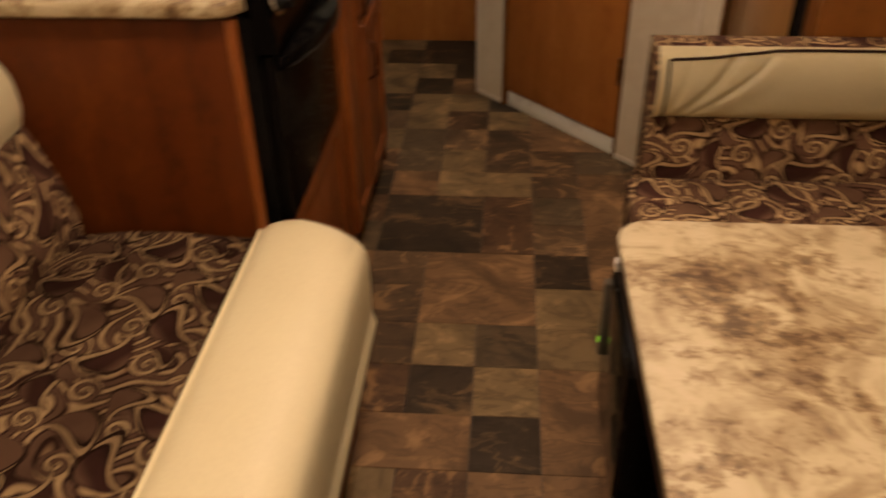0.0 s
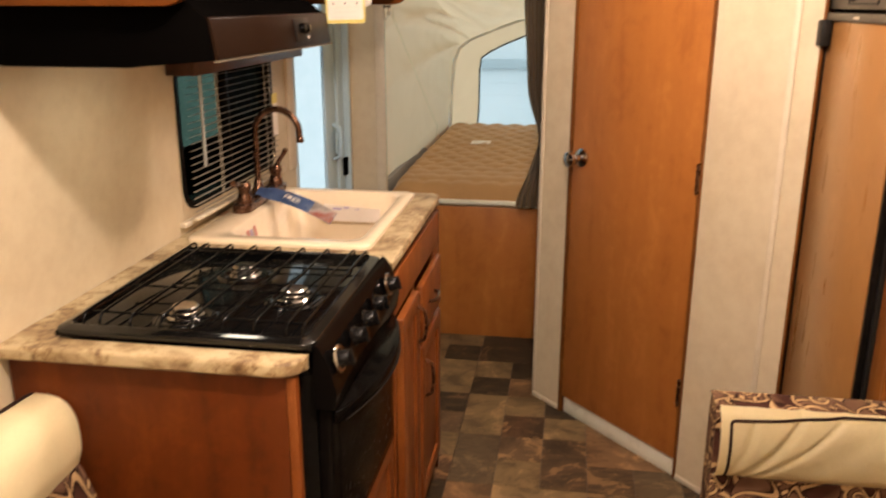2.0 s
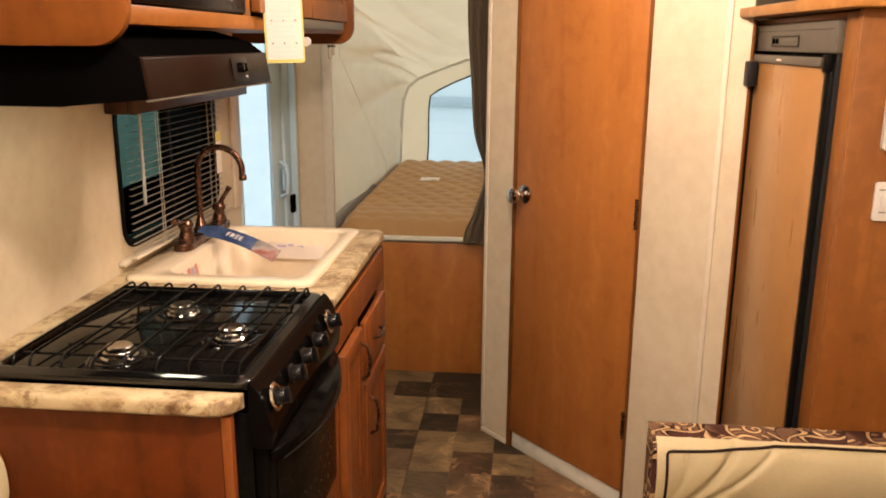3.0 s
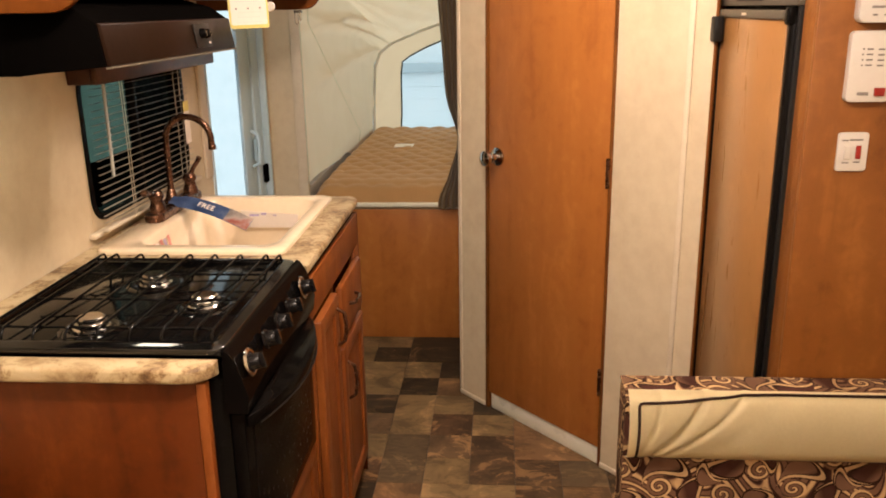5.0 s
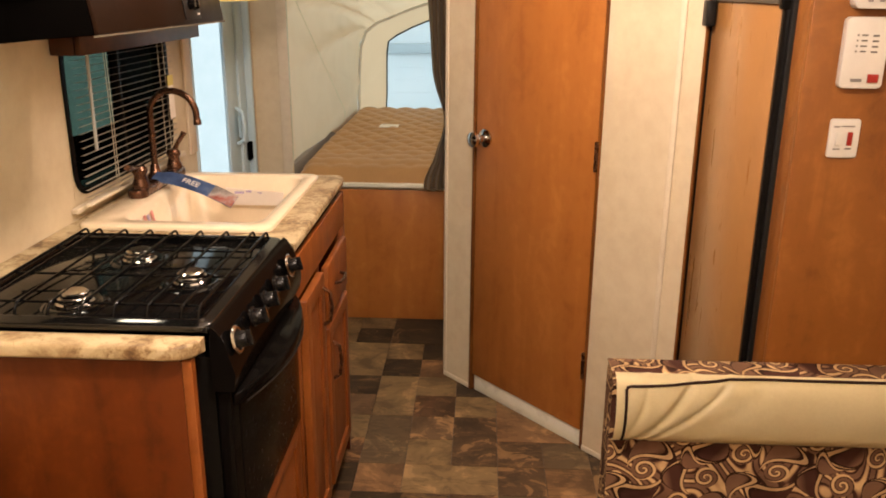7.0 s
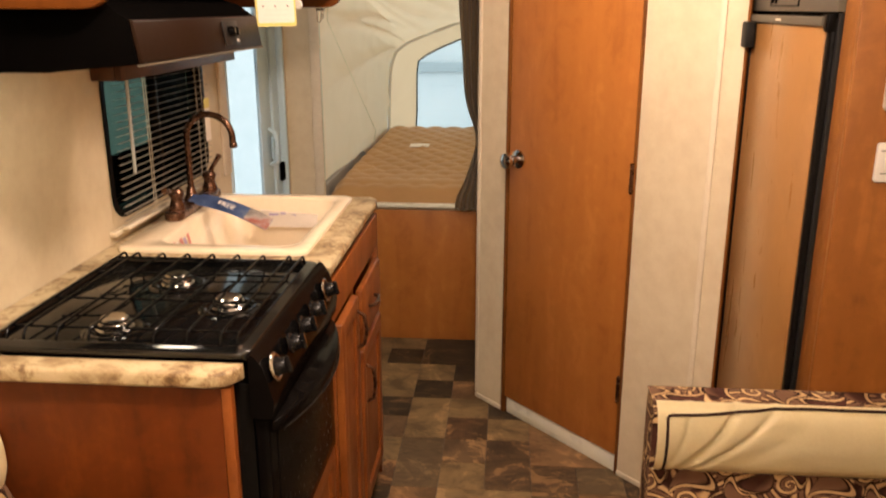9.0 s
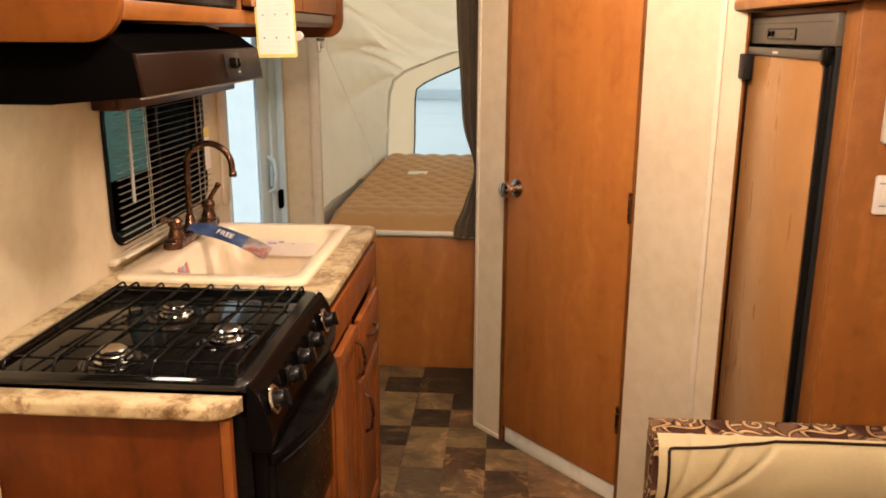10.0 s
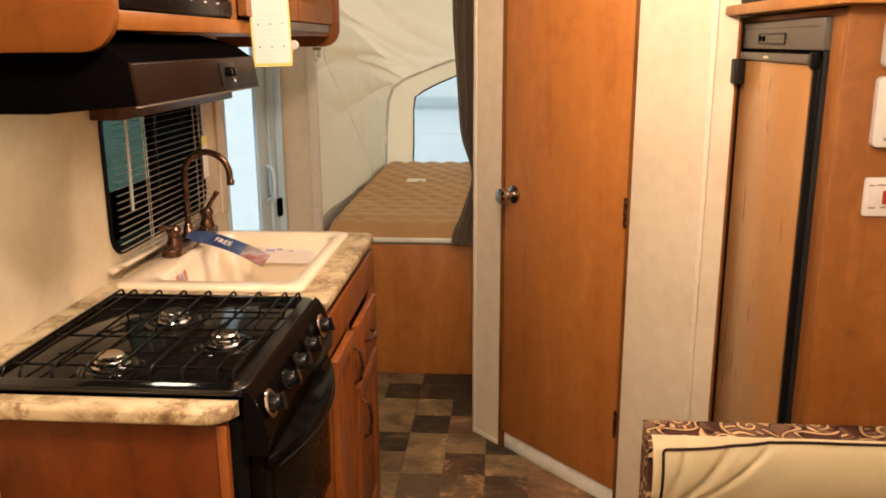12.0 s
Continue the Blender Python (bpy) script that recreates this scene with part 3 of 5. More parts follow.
def side_window(name, label, y0, y1, split):
    w = tagged(new(name), label, "window", kind="structure")
    z0, z1 = WIN_Z
    edge = round_rect(y0, y1, z0, z1, 0.06)
    hole = round_rect(y0 + 0.016, y1 - 0.016, z0 + 0.016, z1 - 0.016, 0.045)
    part("window_frame", ring_prism(edge, hole, "x", XL - 0.04, XL + 0.005), SATIN, w)
    part("corner_filler", ring_prism(round_rect(y0 - 0.004, y1 + 0.004, z0 - 0.004, z1 + 0.004, 0.0005), edge, "x", XL - 0.04, XL + 0.001), PAPER, w)
    pane = part("pane", prism(hole, "x", XL - 0.022, XL - 0.018), TINT, w, "dark tinted pane")
    pane.visible_shadow = False
    part("mullion", bx(XL - 0.03, XL - 0.006, split, split + 0.02, z0 + 0.016, z1 - 0.016), SATIN, w)
    return w


side_window("window_1", "black-framed kitchen window with tinted glass and rounded corners", WIN_Y[0], WIN_Y[1], 2.225)
side_window("window_2", "black-framed window above the sofa with rounded corners", WIN2_Y[0], WIN2_Y[1], 0.64)
structure("trim_doorway", bx(XL, XL + 0.010, 2.690, 2.752, 0.92, 1.9, bevel=0.003), TRIM, "cream moulding beside the entry doorway", "trim")
structure("trim_sill", bx(XL, XL + 0.018, 1.875, 2.62, 0.934, 0.947), TRIM, "cream sill strip under the window", "trim")
structure("trim_sill_sofa", bx(XL, XL + 0.018, 0.26, 1.045, 0.946, 0.962), TRIM, "cream sill strip under the sofa window", "trim")

# entry doorway with its white screen door
ed = tagged(new("door_2"), "white entry door frame with a screen door and pull handle", "door", kind="structure")
part("frame_post", bx(XL - 0.055, XL + 0.006, DOOR_Y[0] - 0.006, DOOR_Y[0] + 0.012, 0, 1.92), DOORW, ed)
part("frame_post", bx(XL - 0.055, XL + 0.006, DOOR_Y[1] - 0.012, DOOR_Y[1] + 0.008, 0, 1.92), DOORW, ed)
part("stile", bx(XL - 0.05, XL - 0.02, DOOR_Y[1] - 0.10, DOOR_Y[1] - 0.013, 0.02, 1.9), DOORW, ed)
part("stile_lip", bx(XL - 0.045, XL - 0.03, DOOR_Y[1] - 0.24, DOOR_Y[1] - 0.101, 0.02, 1.9), DOORW, ed)
part("stile", bx(XL - 0.05, XL - 0.02, DOOR_Y[0] + 0.013, DOOR_Y[0] + 0.06, 0.02, 1.9), DOORW, ed)
part("kick_panel", bx(XL - 0.046, XL - 0.03, DOOR_Y[0] + 0.061, DOOR_Y[1] - 0.241, 0.02, 0.55), DOORW, ed)
hb = bmesh.new()
yh = DOOR_Y[1] - 0.175
sweep(hb, [(XL - 0.02, yh, 0.845), (XL + 0.008, yh - 0.01, 0.86), (XL + 0.014, yh - 0.014, 0.92), (XL + 0.008, yh - 0.01, 0.975), (XL - 0.02, yh, 0.99)], 0.008)
box(hb, XL - 0.019, XL - 0.006, yh + 0.014, yh + 0.06, 0.865, 0.955, 0.003)
hnd = part("handle", hb, DOORW, ed, "white plastic pull handle")
part("latch_slot", bx(XL - 0.0058, XL - 0.003, yh + 0.024, yh + 0.05, 0.885, 0.935, bevel=0.001), GREYP, hnd)
part("latch", bx(XL - 0.019, XL - 0.004, DOOR_Y[1] - 0.056, DOOR_Y[1] - 0.016, 0.752, 0.828), BLACKP, ed, "black plastic latch")

# outside: pale hall, neighbouring siding, dark panels added behind the windows
bd = bmesh.new()
for i in range(27):
    box(bd, -1.6, 1.6, 8.2, 8.24, -0.6 + i * 0.12, -0.6 + i * 0.12 + 0.1194, 0.001, 1)
structure("backdrop_siding", bd, SIDING, "pale siding of a neighbouring trailer", "backdrop")
structure("backdrop_rail", bx(-1.6, 1.6, 8.15, 8.195, 0.86, 0.95, bevel=0.008), speckle("grey_rail", [(0.3, (0.50, 0.55, 0.57)), (0.7, (0.56, 0.61, 0.63))], 8, 0.5, 0.02), "grey rail along the neighbouring siding", "backdrop")
structure("backdrop_hall", bx(-8, -1.61, 8.25, 8.3, -0.62, 3.2, bevel=0), SIDING, "plain pale wall of the hall outside", "backdrop")
structure("ground", bx(-30, 30, -30, 40, -0.72, -0.62, bevel=0), speckle("hall_concrete", [(0.3, (0.74, 0.78, 0.8)), (0.7, (0.82, 0.85, 0.86))], 3, 0.5), "pale polished floor of the hall outside", "ground")

structure("wall_bunk_panel", bx(BED_X0 + 0.008, -0.05, YB - 0.035, YB - 0.02, 0.0, 0.607), DOORWOOD, "cherry panel closing the space under the bunk", "wall")
# Added dark panels: they only blacken parts of what the windows show.
dk = tagged(new("backdrop_trailer"), "dark panels added outside to blacken the window views", "backdrop", kind="structure")
part("body", bx(-2.03, -2.0, 4.72, 5.9, -0.6, 2.4), BLACKP, dk)
part("skirt", bx(-2.03, -2.0, 3.7, 4.715, -0.6, 0.71), BLACKP, dk)
part("body", bx(-2.03, -2.0, -3.0, 3.5, -0.6, 2.4), BLACKP, dk)


# ---------- kitchen ----------
CT = 0.915                       # worktop height
CY0, CY1, CX = 1.185, 2.43, -0.329


def panel_door(parent, name, x, y0, y1, z0, z1, pull=None):
    """A raised-frame cabinet door that faces the aisle at x."""
    f = ring_prism(round_rect(y0, y1, z0, z1, 0.004), round_rect(y0 + 0.045, y1 - 0.045, z0 + 0.045, z1 - 0.045, 0.002), "x", x, x + 0.018)
    bmesh.ops.bevel(f, geom=[e for e in f.edges if all(v.co.x > x + 0.0179 for v in e.verts) and e.calc_face_angle(0) > 1.2], offset=0.0045, segments=2, affect="EDGES", profile=0.5)
    d = part(name, f, FRONT, parent)
    part("inset_panel", bx(x + 0.001, x + 0.010, y0 + 0.0445, y1 - 0.0445, z0 + 0.0445, z1 - 0.0445, bevel=0.002), FRONT, d)
    if pull:
        yy, za, zb = pull
        h = bmesh.new()
        sweep(h, [(x + 0.018, yy, za), (x + 0.036, yy, za + 0.012), (x + 0.041, yy, (za + zb) / 2), (x + 0.036, yy, zb - 0.012), (x + 0.018, yy, zb)], 0.0045)
        part("pull", h, BRONZE, d, "dark bronze bow pull")
    return d


base = thing("base_cabinet", "cherry-veneered kitchen base cabinet with raised-panel doors", "cabinet")
part("end_panel", bx(XL + 0.004, -0.392, 1.205, 1.221, 0.0, 0.884), CHERRY_DARK, base)
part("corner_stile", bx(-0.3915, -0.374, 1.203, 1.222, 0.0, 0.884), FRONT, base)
part("divider", bx(XL + 0.004, -0.345, 1.752, 1.765, 0.0, 0.874), CHERRY_DARK, base)
part("oven_shelf", bx(XL + 0.004, -0.375, 1.236, 1.751, 0.245, 0.268), CHERRY_DARK, base)
part("floor_board", bx(XL + 0.004, -0.386, 1.766, 2.40, 0.08, 0.095), CHERRY_DARK, base)
part("kick_board", boxes((-0.41, -0.385, 1.24, 2.40, 0.0, 0.079)), CHERRY_DARK, base, "dark recessed kick board")
part("top_rail", bx(-0.344, -0.330, 1.752, 2.405, 0.775, 0.872), FRONT, base)
part("face_stile", bx(-0.344, -0.330, 2.322, 2.405, 0.065, 0.774), FRONT, base)
part("face_stile", bx(-0.344, -0.330, 1.752, 1.772, 0.065, 0.774), FRONT, base)
part("bottom_rail", bx(-0.344, -0.330, 1.773, 2.321, 0.065, 0.12), FRONT, base)
# The dark gap between the fronts is put into this stile's colour.
part("mid_stile", bx(-0.345, -0.334, 1.98, 2.03, 0.121, 0.774), CHERRY_DARK, base)
part("far_panel", bx(XL + 0.004, -0.331, 2.4055, 2.417, 0.0, 0.874), CHERRY_DARK, base)
panel_door(base, "door", -0.3295, 1.772, 1.982, 0.115, 0.768, (1.955, 0.635, 0.735))
d = part("drawer_front", bx(-0.3295, -0.311, 2.028, 2.325, 0.612, 0.762, bevel=0.006), FRONT, base)
h = bmesh.new()
sweep(h, [(-0.311, 2.12, 0.688), (-0.296, 2.13, 0.688), (-0.292, 2.165, 0.688), (-0.296, 2.20, 0.688), (-0.311, 2.21, 0.688)], 0.0045)
part("pull", h, BRONZE, d, "dark bronze bow pull")
panel_door(base, "door", -0.3295, 2.028, 2.325, 0.115, 0.592, (2.065, 0.43, 0.54))
panel_door(base, "lower_panel", -0.352, 1.236, 1.745, 0.04, 0.482)

# worktop with openings for the range and the sink
RY0, RY1, RX0, RX1 = 1.234, 1.745, -0.818, -0.335
RXC = -0.354
SX0, SX1, SY0, SY1 = -0.853, -0.398, 1.815, 2.408
top = bmesh.new()
gx = [XL + 0.002, SX0 + 0.02, RX0 + 0.012, SX1 - 0.02, -0.361, CX]
gy = [CY0, RY0 - 0.001, RY1, SY0 + 0.02, SY1 - 0.02, CY1 + 0.02]
cells = {(i, j) for j in range(5) for i in range(5)} - {(4, 0), (2, 1), (3, 1), (4, 1), (1, 3), (2, 3)}
gv = {}
for i, j in sorted(cells):
    for p in ((i, j), (i + 1, j), (i + 1, j + 1), (i, j + 1)):
        if p not in gv:
            gv[p] = top.verts.new((gx[p[0]], gy[p[1]], CT))
    top.faces.new([gv[p] for p in ((i, j), (i + 1, j), (i + 1, j + 1), (i, j + 1))])
ex = bmesh.ops.extrude_face_region(top, geom=top.faces[:])
bmesh.ops.translate(top, verts=[v for v in ex["geom"] if isinstance(v, bmesh.types.BMVert)], vec=(0, 0, -0.025))
bmesh.ops.recalc_face_normals(top, faces=top.faces)


def is_corner(e, x, y):
    return all(abs(v.co.x - x) < 1e-4 and abs(v.co.y - y) < 1e-4 for v in e.verts)


bmesh.ops.bevel(top, geom=[e for e in top.edges if is_corner(e, -0.361, CY0) or is_corner(e, CX, CY1 + 0.02)], offset=0.044, segments=7, affect="EDGES", profile=0.5)
nose = [e for e in top.edges if len(e.link_faces) == 2 and abs(e.verts[0].co.z - e.verts[1].co.z) < 1e-5 and e.calc_face_angle(0) > 1.2
        and (min(v.co.y for v in e.verts) > CY1 - 0.02 or max(v.co.y for v in e.verts) < CY0 + 0.035 or min(v.co.x for v in e.verts) > CX - 0.001)]
bmesh.ops.bevel(top, geom=nose, offset=0.006, segments=3, affect="EDGES", profile=0.5)
wtop = tagged(part("worktop", top, LAMINATE), "cream and brown stone-patterned laminate worktop", "worktop")
part("edge_band", bx(CX + 0.0003, CX + 0.0018, 1.80, CY1 - 0.03, CT - 0.0185, CT - 0.0065, bevel=0.0005), LAMINATE, wtop)

# range
rg = thing("kitchen_range", "black three-burner gas range with oven, set into the worktop", "stove")
ctop = bmesh.new()
TOPZ = CT + 0.012
box(ctop, RX0 + 0.004, RXC - 0.002, RY0 + 0.004, RY1 - 0.004, CT + 0.001, TOPZ, 0.003, 2)
part("cooktop", ctop, ENAMEL, rg)
rim = bmesh.new()
loops = []
for ins, up_ in ((0.0, -0.006), (0.0, 0.0010), (0.0008, 0.0022), (0.0025, 0.0032), (0.0155, 0.0076), (0.0185, 0.0084), (0.0210, 0.0080), (0.0235, 0.0055), (0.0245, 0.0)):
    loops.append([rim.verts.new((p[0], p[1], TOPZ + 0.0005 + up_)) for p in round_rect(RX0 + ins, RXC + 0.002 - ins, RY0 + ins, RY1 - ins, 0.026 - ins * 0.5, 6)])
for q, w in zip(loops, loops[1:]):
    for i in range(len(q)):
        j = (i + 1) % len(q)
        rim.faces.new((q[i], q[j], w[j], w[i]))
bmesh.ops.recalc_face_normals(rim, faces=rim.faces)
part("rim", rim, GLOSSK, rg, "glossy rounded black rim", 50)
cp = prism([(RXC + 0.0025, TOPZ + 0.002), (RXC + 0.010, TOPZ - 0.002), (RX1 + 0.004, TOPZ - 0.022), (RX1 + 0.020, 0.846), (RX1 + 0.016, 0.815), (RX1 - 0.02, 0.815), (RX1 - 0.02, TOPZ - 0.02)], "y", RY0 + 0.001, RY1 - 0.001)
part("control_panel", cp, PANELK, rg, "sloped black control panel")
NORM = Vector((0.075, 0, 0.018)).normalized()
for y, big in ((1.272, 1), (1.372, 0), (1.455, 0), (1.540, 0), (1.658, 1)):
    mk = Matrix.Translation((RX1 + 0.0145, y, 0.893)) @ NORM.to_track_quat("Z", "Y").to_matrix().to_4x4()
    kb = lathe([(0, 0), (0.0185, 0), (0.0185, 0.003), (0.015, 0.005), (0.0135, 0.018), (0.0115, 0.0205), (0, 0.0205)], mk, 20)
    g = box(bmesh.new(), -0.0028, 0.0028, -0.0145, 0.0145, 0.019, 0.0275, 0.001)
    join(kb, g, mk)
    kn_ = part("knob", kb, KNOBK, rg, "black control knob")
    if big:
        part("bezel", lathe([(0.019, 0.0), (0.0248, 0.0), (0.0248, 0.002), (0.022, 0.004), (0.019, 0.004)], mk, 24), CHROME, kn_, "bright metal bezel")
    else:
        part("pointer", box(bmesh.new(), -0.0016, 0.0016, -0.006, 0.0135, 0.0277, 0.0284), CHROME, kn_, "bright pointer line").matrix_world = mk
part("oven_body", bx(-0.84, RX1 - 0.021, RY0 + 0.016, RY1 - 0.016, 0.28, CT - 0.045), SATIN, rg)
od = part("oven_door", bx(RX1 - 0.019, RX1 + 0.006, RY0 + 0.012, RY1 - 0.010, 0.488, 0.808, bevel=0.005), PANELK, rg, "flat black oven door")
part("door_glass", bx(RX1 + 0.0062, RX1 + 0.0085, RY0 + 0.05, RY1 - 0.05, 0.515, 0.765, bevel=0.001), SATIN, od, "glossy black oven window")
lip = [(RX1 + 0.0063, RY1 - 0.02), (RX1 + 0.0063, RY0 + 0.02)]
lip += [(RX1 + 0.012 + 0.050 * math.sin(math.pi * i / 20) ** 0.8, RY0 + 0.02 + (RY1 - RY0 - 0.04) * i / 20) for i in range(21)]
oh = part("oven_handle", prism(lip, "z", 0.778, 0.802, 0.004), PANELK, od, "bowed black door handle")
# Thin grey bar in place of the highlight on the handle's bow.
he = bmesh.new()
sweep(he, [(x, y, 0.7785) for x, y in lip[3:-1]], 0.0016, 6)
part("handle_edge", he, DIMGREY, oh, "thin grey line painted as the lower edge's highlight")
BURNERS = ((-0.617, 1.328), (-0.600, 1.568), (-0.454, 1.446))
for bxx, byy in BURNERS:
    mb = Matrix.Translation((bxx, byy, TOPZ))
    bn = part("burner", lathe([(0.0, 0), (0.021, 0), (0.021, 0.012), (0.0, 0.012)], mb, 28), IRON, rg, "black burner body")
    part("base_ring", lathe([(0.0212, 0.0), (0.0305, 0.0), (0.0325, 0.002), (0.0325, 0.006), (0.029, 0.0085), (0.0212, 0.0085)], mb, 32), STEEL, bn, "bright steel burner ring")
    part("collar", lathe([(0.0212, 0.0105), (0.0268, 0.0105), (0.0282, 0.0125), (0.0282, 0.015), (0.0255, 0.0165), (0.0, 0.0165)], mb, 32), STEEL, bn)
    part("burner_cap", lathe([(0.0, 0.0172), (0.021, 0.0172), (0.0242, 0.0185), (0.0242, 0.0225), (0.0208, 0.0248), (0.006, 0.0238), (0.0, 0.0238)], mb, 32), STEEL, bn, "polished steel burner cap")
    part("burner_well", lathe([(0.036, 0.0006), (0.043, 0.0042), (0.050, 0.0044), (0.057, 0.0006)], mb, 36), GLOSSK, rg, "raised black ring")
gr = bmesh.new()
GZ = TOPZ + 0.0235
for xx in (-0.774, -0.744, -0.688, -0.632, -0.577, -0.521, -0.465, -0.408, -0.379):
    sweep(gr, [(xx, RY0 + 0.028, TOPZ + 0.003), (xx, RY0 + 0.031, GZ - 0.010), (xx, RY0 + 0.040, GZ - 0.001), (xx, RY0 + 0.052, GZ), (xx, RY1 - 0.062, GZ), (xx, RY1 - 0.050, GZ),
               (xx, RY1 - 0.041, GZ), (xx, RY1 - 0.034, GZ - 0.002), (xx, RY1 - 0.028, GZ - 0.008), (xx, RY1 - 0.025, TOPZ + 0.006)], 0.0026, 8)
for yy, x0, x1 in ((RY0 + 0.055, -0.777, -0.376), (1.43, -0.777, -0.376), (1.582, -0.777, -0.376), (RY1 - 0.062, -0.777, -0.376)):
    sweep(gr, [(x0, yy, GZ - 0.0045), (x1, yy, GZ - 0.0045)], 0.0024, 8)
part("grate", gr, IRON, rg, "black wire pan grate")

# sink
sk = thing("kitchen_sink", "bisque single-bowl drop-in kitchen sink", "sink")
BX0, BX1, BY0, BY1, BD = -0.775, -0.432, 1.862, 2.375, 0.16
outer = round_rect(SX0, SX1, SY0, SY1, 0.03, 6)
mid = round_rect(SX0 + 0.004, SX1 - 0.004, SY0 + 0.004, SY1 - 0.004, 0.028, 6)
inn = round_rect(BX0, BX1, BY0, BY1, 0.045, 6)
inn2 = round_rect(BX0 + 0.008, BX1 - 0.008, BY0 + 0.008, BY1 - 0.008, 0.042, 6)
low = round_rect(BX0 + 0.02, BX1 - 0.02, BY0 + 0.02, BY1 - 0.02, 0.05, 6)
bot = round_rect(BX0 + 0.05, BX1 - 0.05, BY0 + 0.05, BY1 - 0.05, 0.04, 6)
bm = bmesh.new()
rings = [[bm.verts.new((p[0], p[1], z)) for p in o] for o, z in ((outer, CT + 0.001), (outer, CT + 0.008), (mid, CT + 0.012), (inn, CT + 0.012), (inn2, CT + 0.004), (low, CT - BD + 0.03), (bot, CT - BD))]
for q, w in zip(rings, rings[1:]):
    for i in range(len(q)):
        j = (i + 1) % len(q)
        bm.faces.new((q[i], q[j], w[j], w[i]))
bm.faces.new(rings[-1])
part("basin", bm, BISQUE, sk, angle=60)
part("drain", lathe([(0, 0.002), (0.03, 0.002), (0.042, 0.004), (0.044, 0.001)], Matrix.Translation((-0.6, 2.12, CT - BD + 0.001)), 24), STEEL, sk, "steel drain strainer")

# faucet
fc = thing("faucet", "oil-rubbed bronze gooseneck faucet with two levers", "faucet")
FX, FY, FZ = -0.812, 2.222, CT + 0.0125
part("deck_plate", prism(round_rect(FX - 0.026, FX + 0.026, FY - 0.165, FY + 0.165, 0.025), "z", FZ, FZ + 0.022, 0.004), BRONZE, fc)
nk = bmesh.new()
NX, NR = -0.818, 0.064
arc = [(NX, FY, FZ + 0.022), (NX, FY, FZ + 0.10), (NX, FY, FZ + 0.190)]
for i in range(1, 19):
    a = math.pi * (1 - i / 18 * 1.03)
    arc.append((NX + NR + NR * math.cos(a), FY, FZ + 0.195 + NR * math.sin(a)))
arc += [(NX + 2 * NR + 0.001, FY, FZ + 0.180)]
sweep(nk, arc, [0.0088] * (len(arc) - 2) + [0.0086, 0.0086], 14)
part("spout", nk, BRONZE, fc)
part("spout_tip", lathe([(0, 0), (0.0098, 0), (0.0106, 0.002), (0.0106, 0.012), (0.0092, 0.014), (0, 0.014)], Matrix.Translation((NX + 2 * NR + 0.001, FY, FZ + 0.169)), 18), BRONZE, fc)
part("spout_collar", lathe([(0.021, 0), (0.0215, 0.006), (0.016, 0.014), (0.0125, 0.03), (0.0095, 0.038)], Matrix.Translation((NX, FY, FZ + 0.022)), 20), BRONZE, fc)
for yy, tip in ((FY - 0.118, (0.012, -0.100, 0.028)), (FY + 0.128, (0.020, 0.042, 0.052))):
    lv = lathe([(0.022, 0), (0.0215, 0.010), (0.0165, 0.022), (0.0155, 0.032), (0.020, 0.040), (0.0205, 0.047), (0.015, 0.055), (0, 0.058)], Matrix.Translation((FX, yy, FZ + 0.022)), 20)
    q0 = Vector((FX, yy, FZ + 0.066))
    sweep(lv, [q0, q0 + Vector(tip) * 0.35 + Vector((0, 0, 0.004)), q0 + Vector(tip) * 0.8, q0 + Vector(tip)], [0.0085, 0.0065, 0.0068, 0.0085], 10)
    part("lever", lv, BRONZE, fc)

# hood, upper cabinet, microwave
HY0, HY1 = 1.21, 1.80
hd_ = thing("range_hood", "black-brown range hood under the upper cabinet", "range hood")
part("canopy", prism([(XL + 0.002, 1.374), (-0.600, 1.374), (-0.474, 1.385), (-0.4825, 1.447), (-0.514, 1.470), (-0.59, 1.491), (XL + 0.002, 1.491)], "y", HY0, HY1, 0.002), BLACKP, hd_)
part("front_strip", prism([(-0.4735, 1.3842), (-0.4668, 1.3862), (-0.4762, 1.4455), (-0.482, 1.4475)], "y", HY0 + 0.001, HY1 - 0.001, 0.0016), HOODB, hd_, "brown metallic front strip")
# Paler strip stands in for the highlight along the hood's lower edge.
part("bottom_lip", prism([(-0.4755, 1.3815), (-0.4650, 1.3826), (-0.4650, 1.3858), (-0.4755, 1.3841)], "y", HY0 + 0.001, HY1 - 0.001), GREYP, hd_, "paler strip painted as the highlight on the bottom lip")
HT = Matrix.Translation((-0.4712, 1.615, 1.4165)) @ Matrix.Rotation(radians(-8.6), 4, "Y")


def on_hood(bm):
    bmesh.ops.transform(bm, matrix=HT, verts=bm.verts)
    return bm


sp = part("switch_plate", on_hood(bx(0.0, 0.0022, -0.042, 0.042, -0.022, 0.022, bevel=0.0008)), DIMGREY, hd_, "small plate with two rotary switches")
for yy, zz in ((-0.012, 0.004), (0.010, 0.003)):
    part("switch_knob", on_hood(lathe([(0, 0.011), (0.0065, 0.011), (0.0085, 0.008), (0.0095, 0.0)], Matrix.Translation((0.0024, yy, zz)) @ Matrix.Rotation(radians(90), 4, "Y"), 16)), PANELK, sp)
    part("switch_mark", on_hood(bx(0.0134, 0.0140, yy - 0.001, yy + 0.001, zz - 0.006, zz + 0.006, bevel=0)), CHROME, sp)
part("plate_mark", on_hood(bx(0.0023, 0.0028, 0.022, 0.034, -0.016, -0.012, bevel=0)), PALEINK, sp)
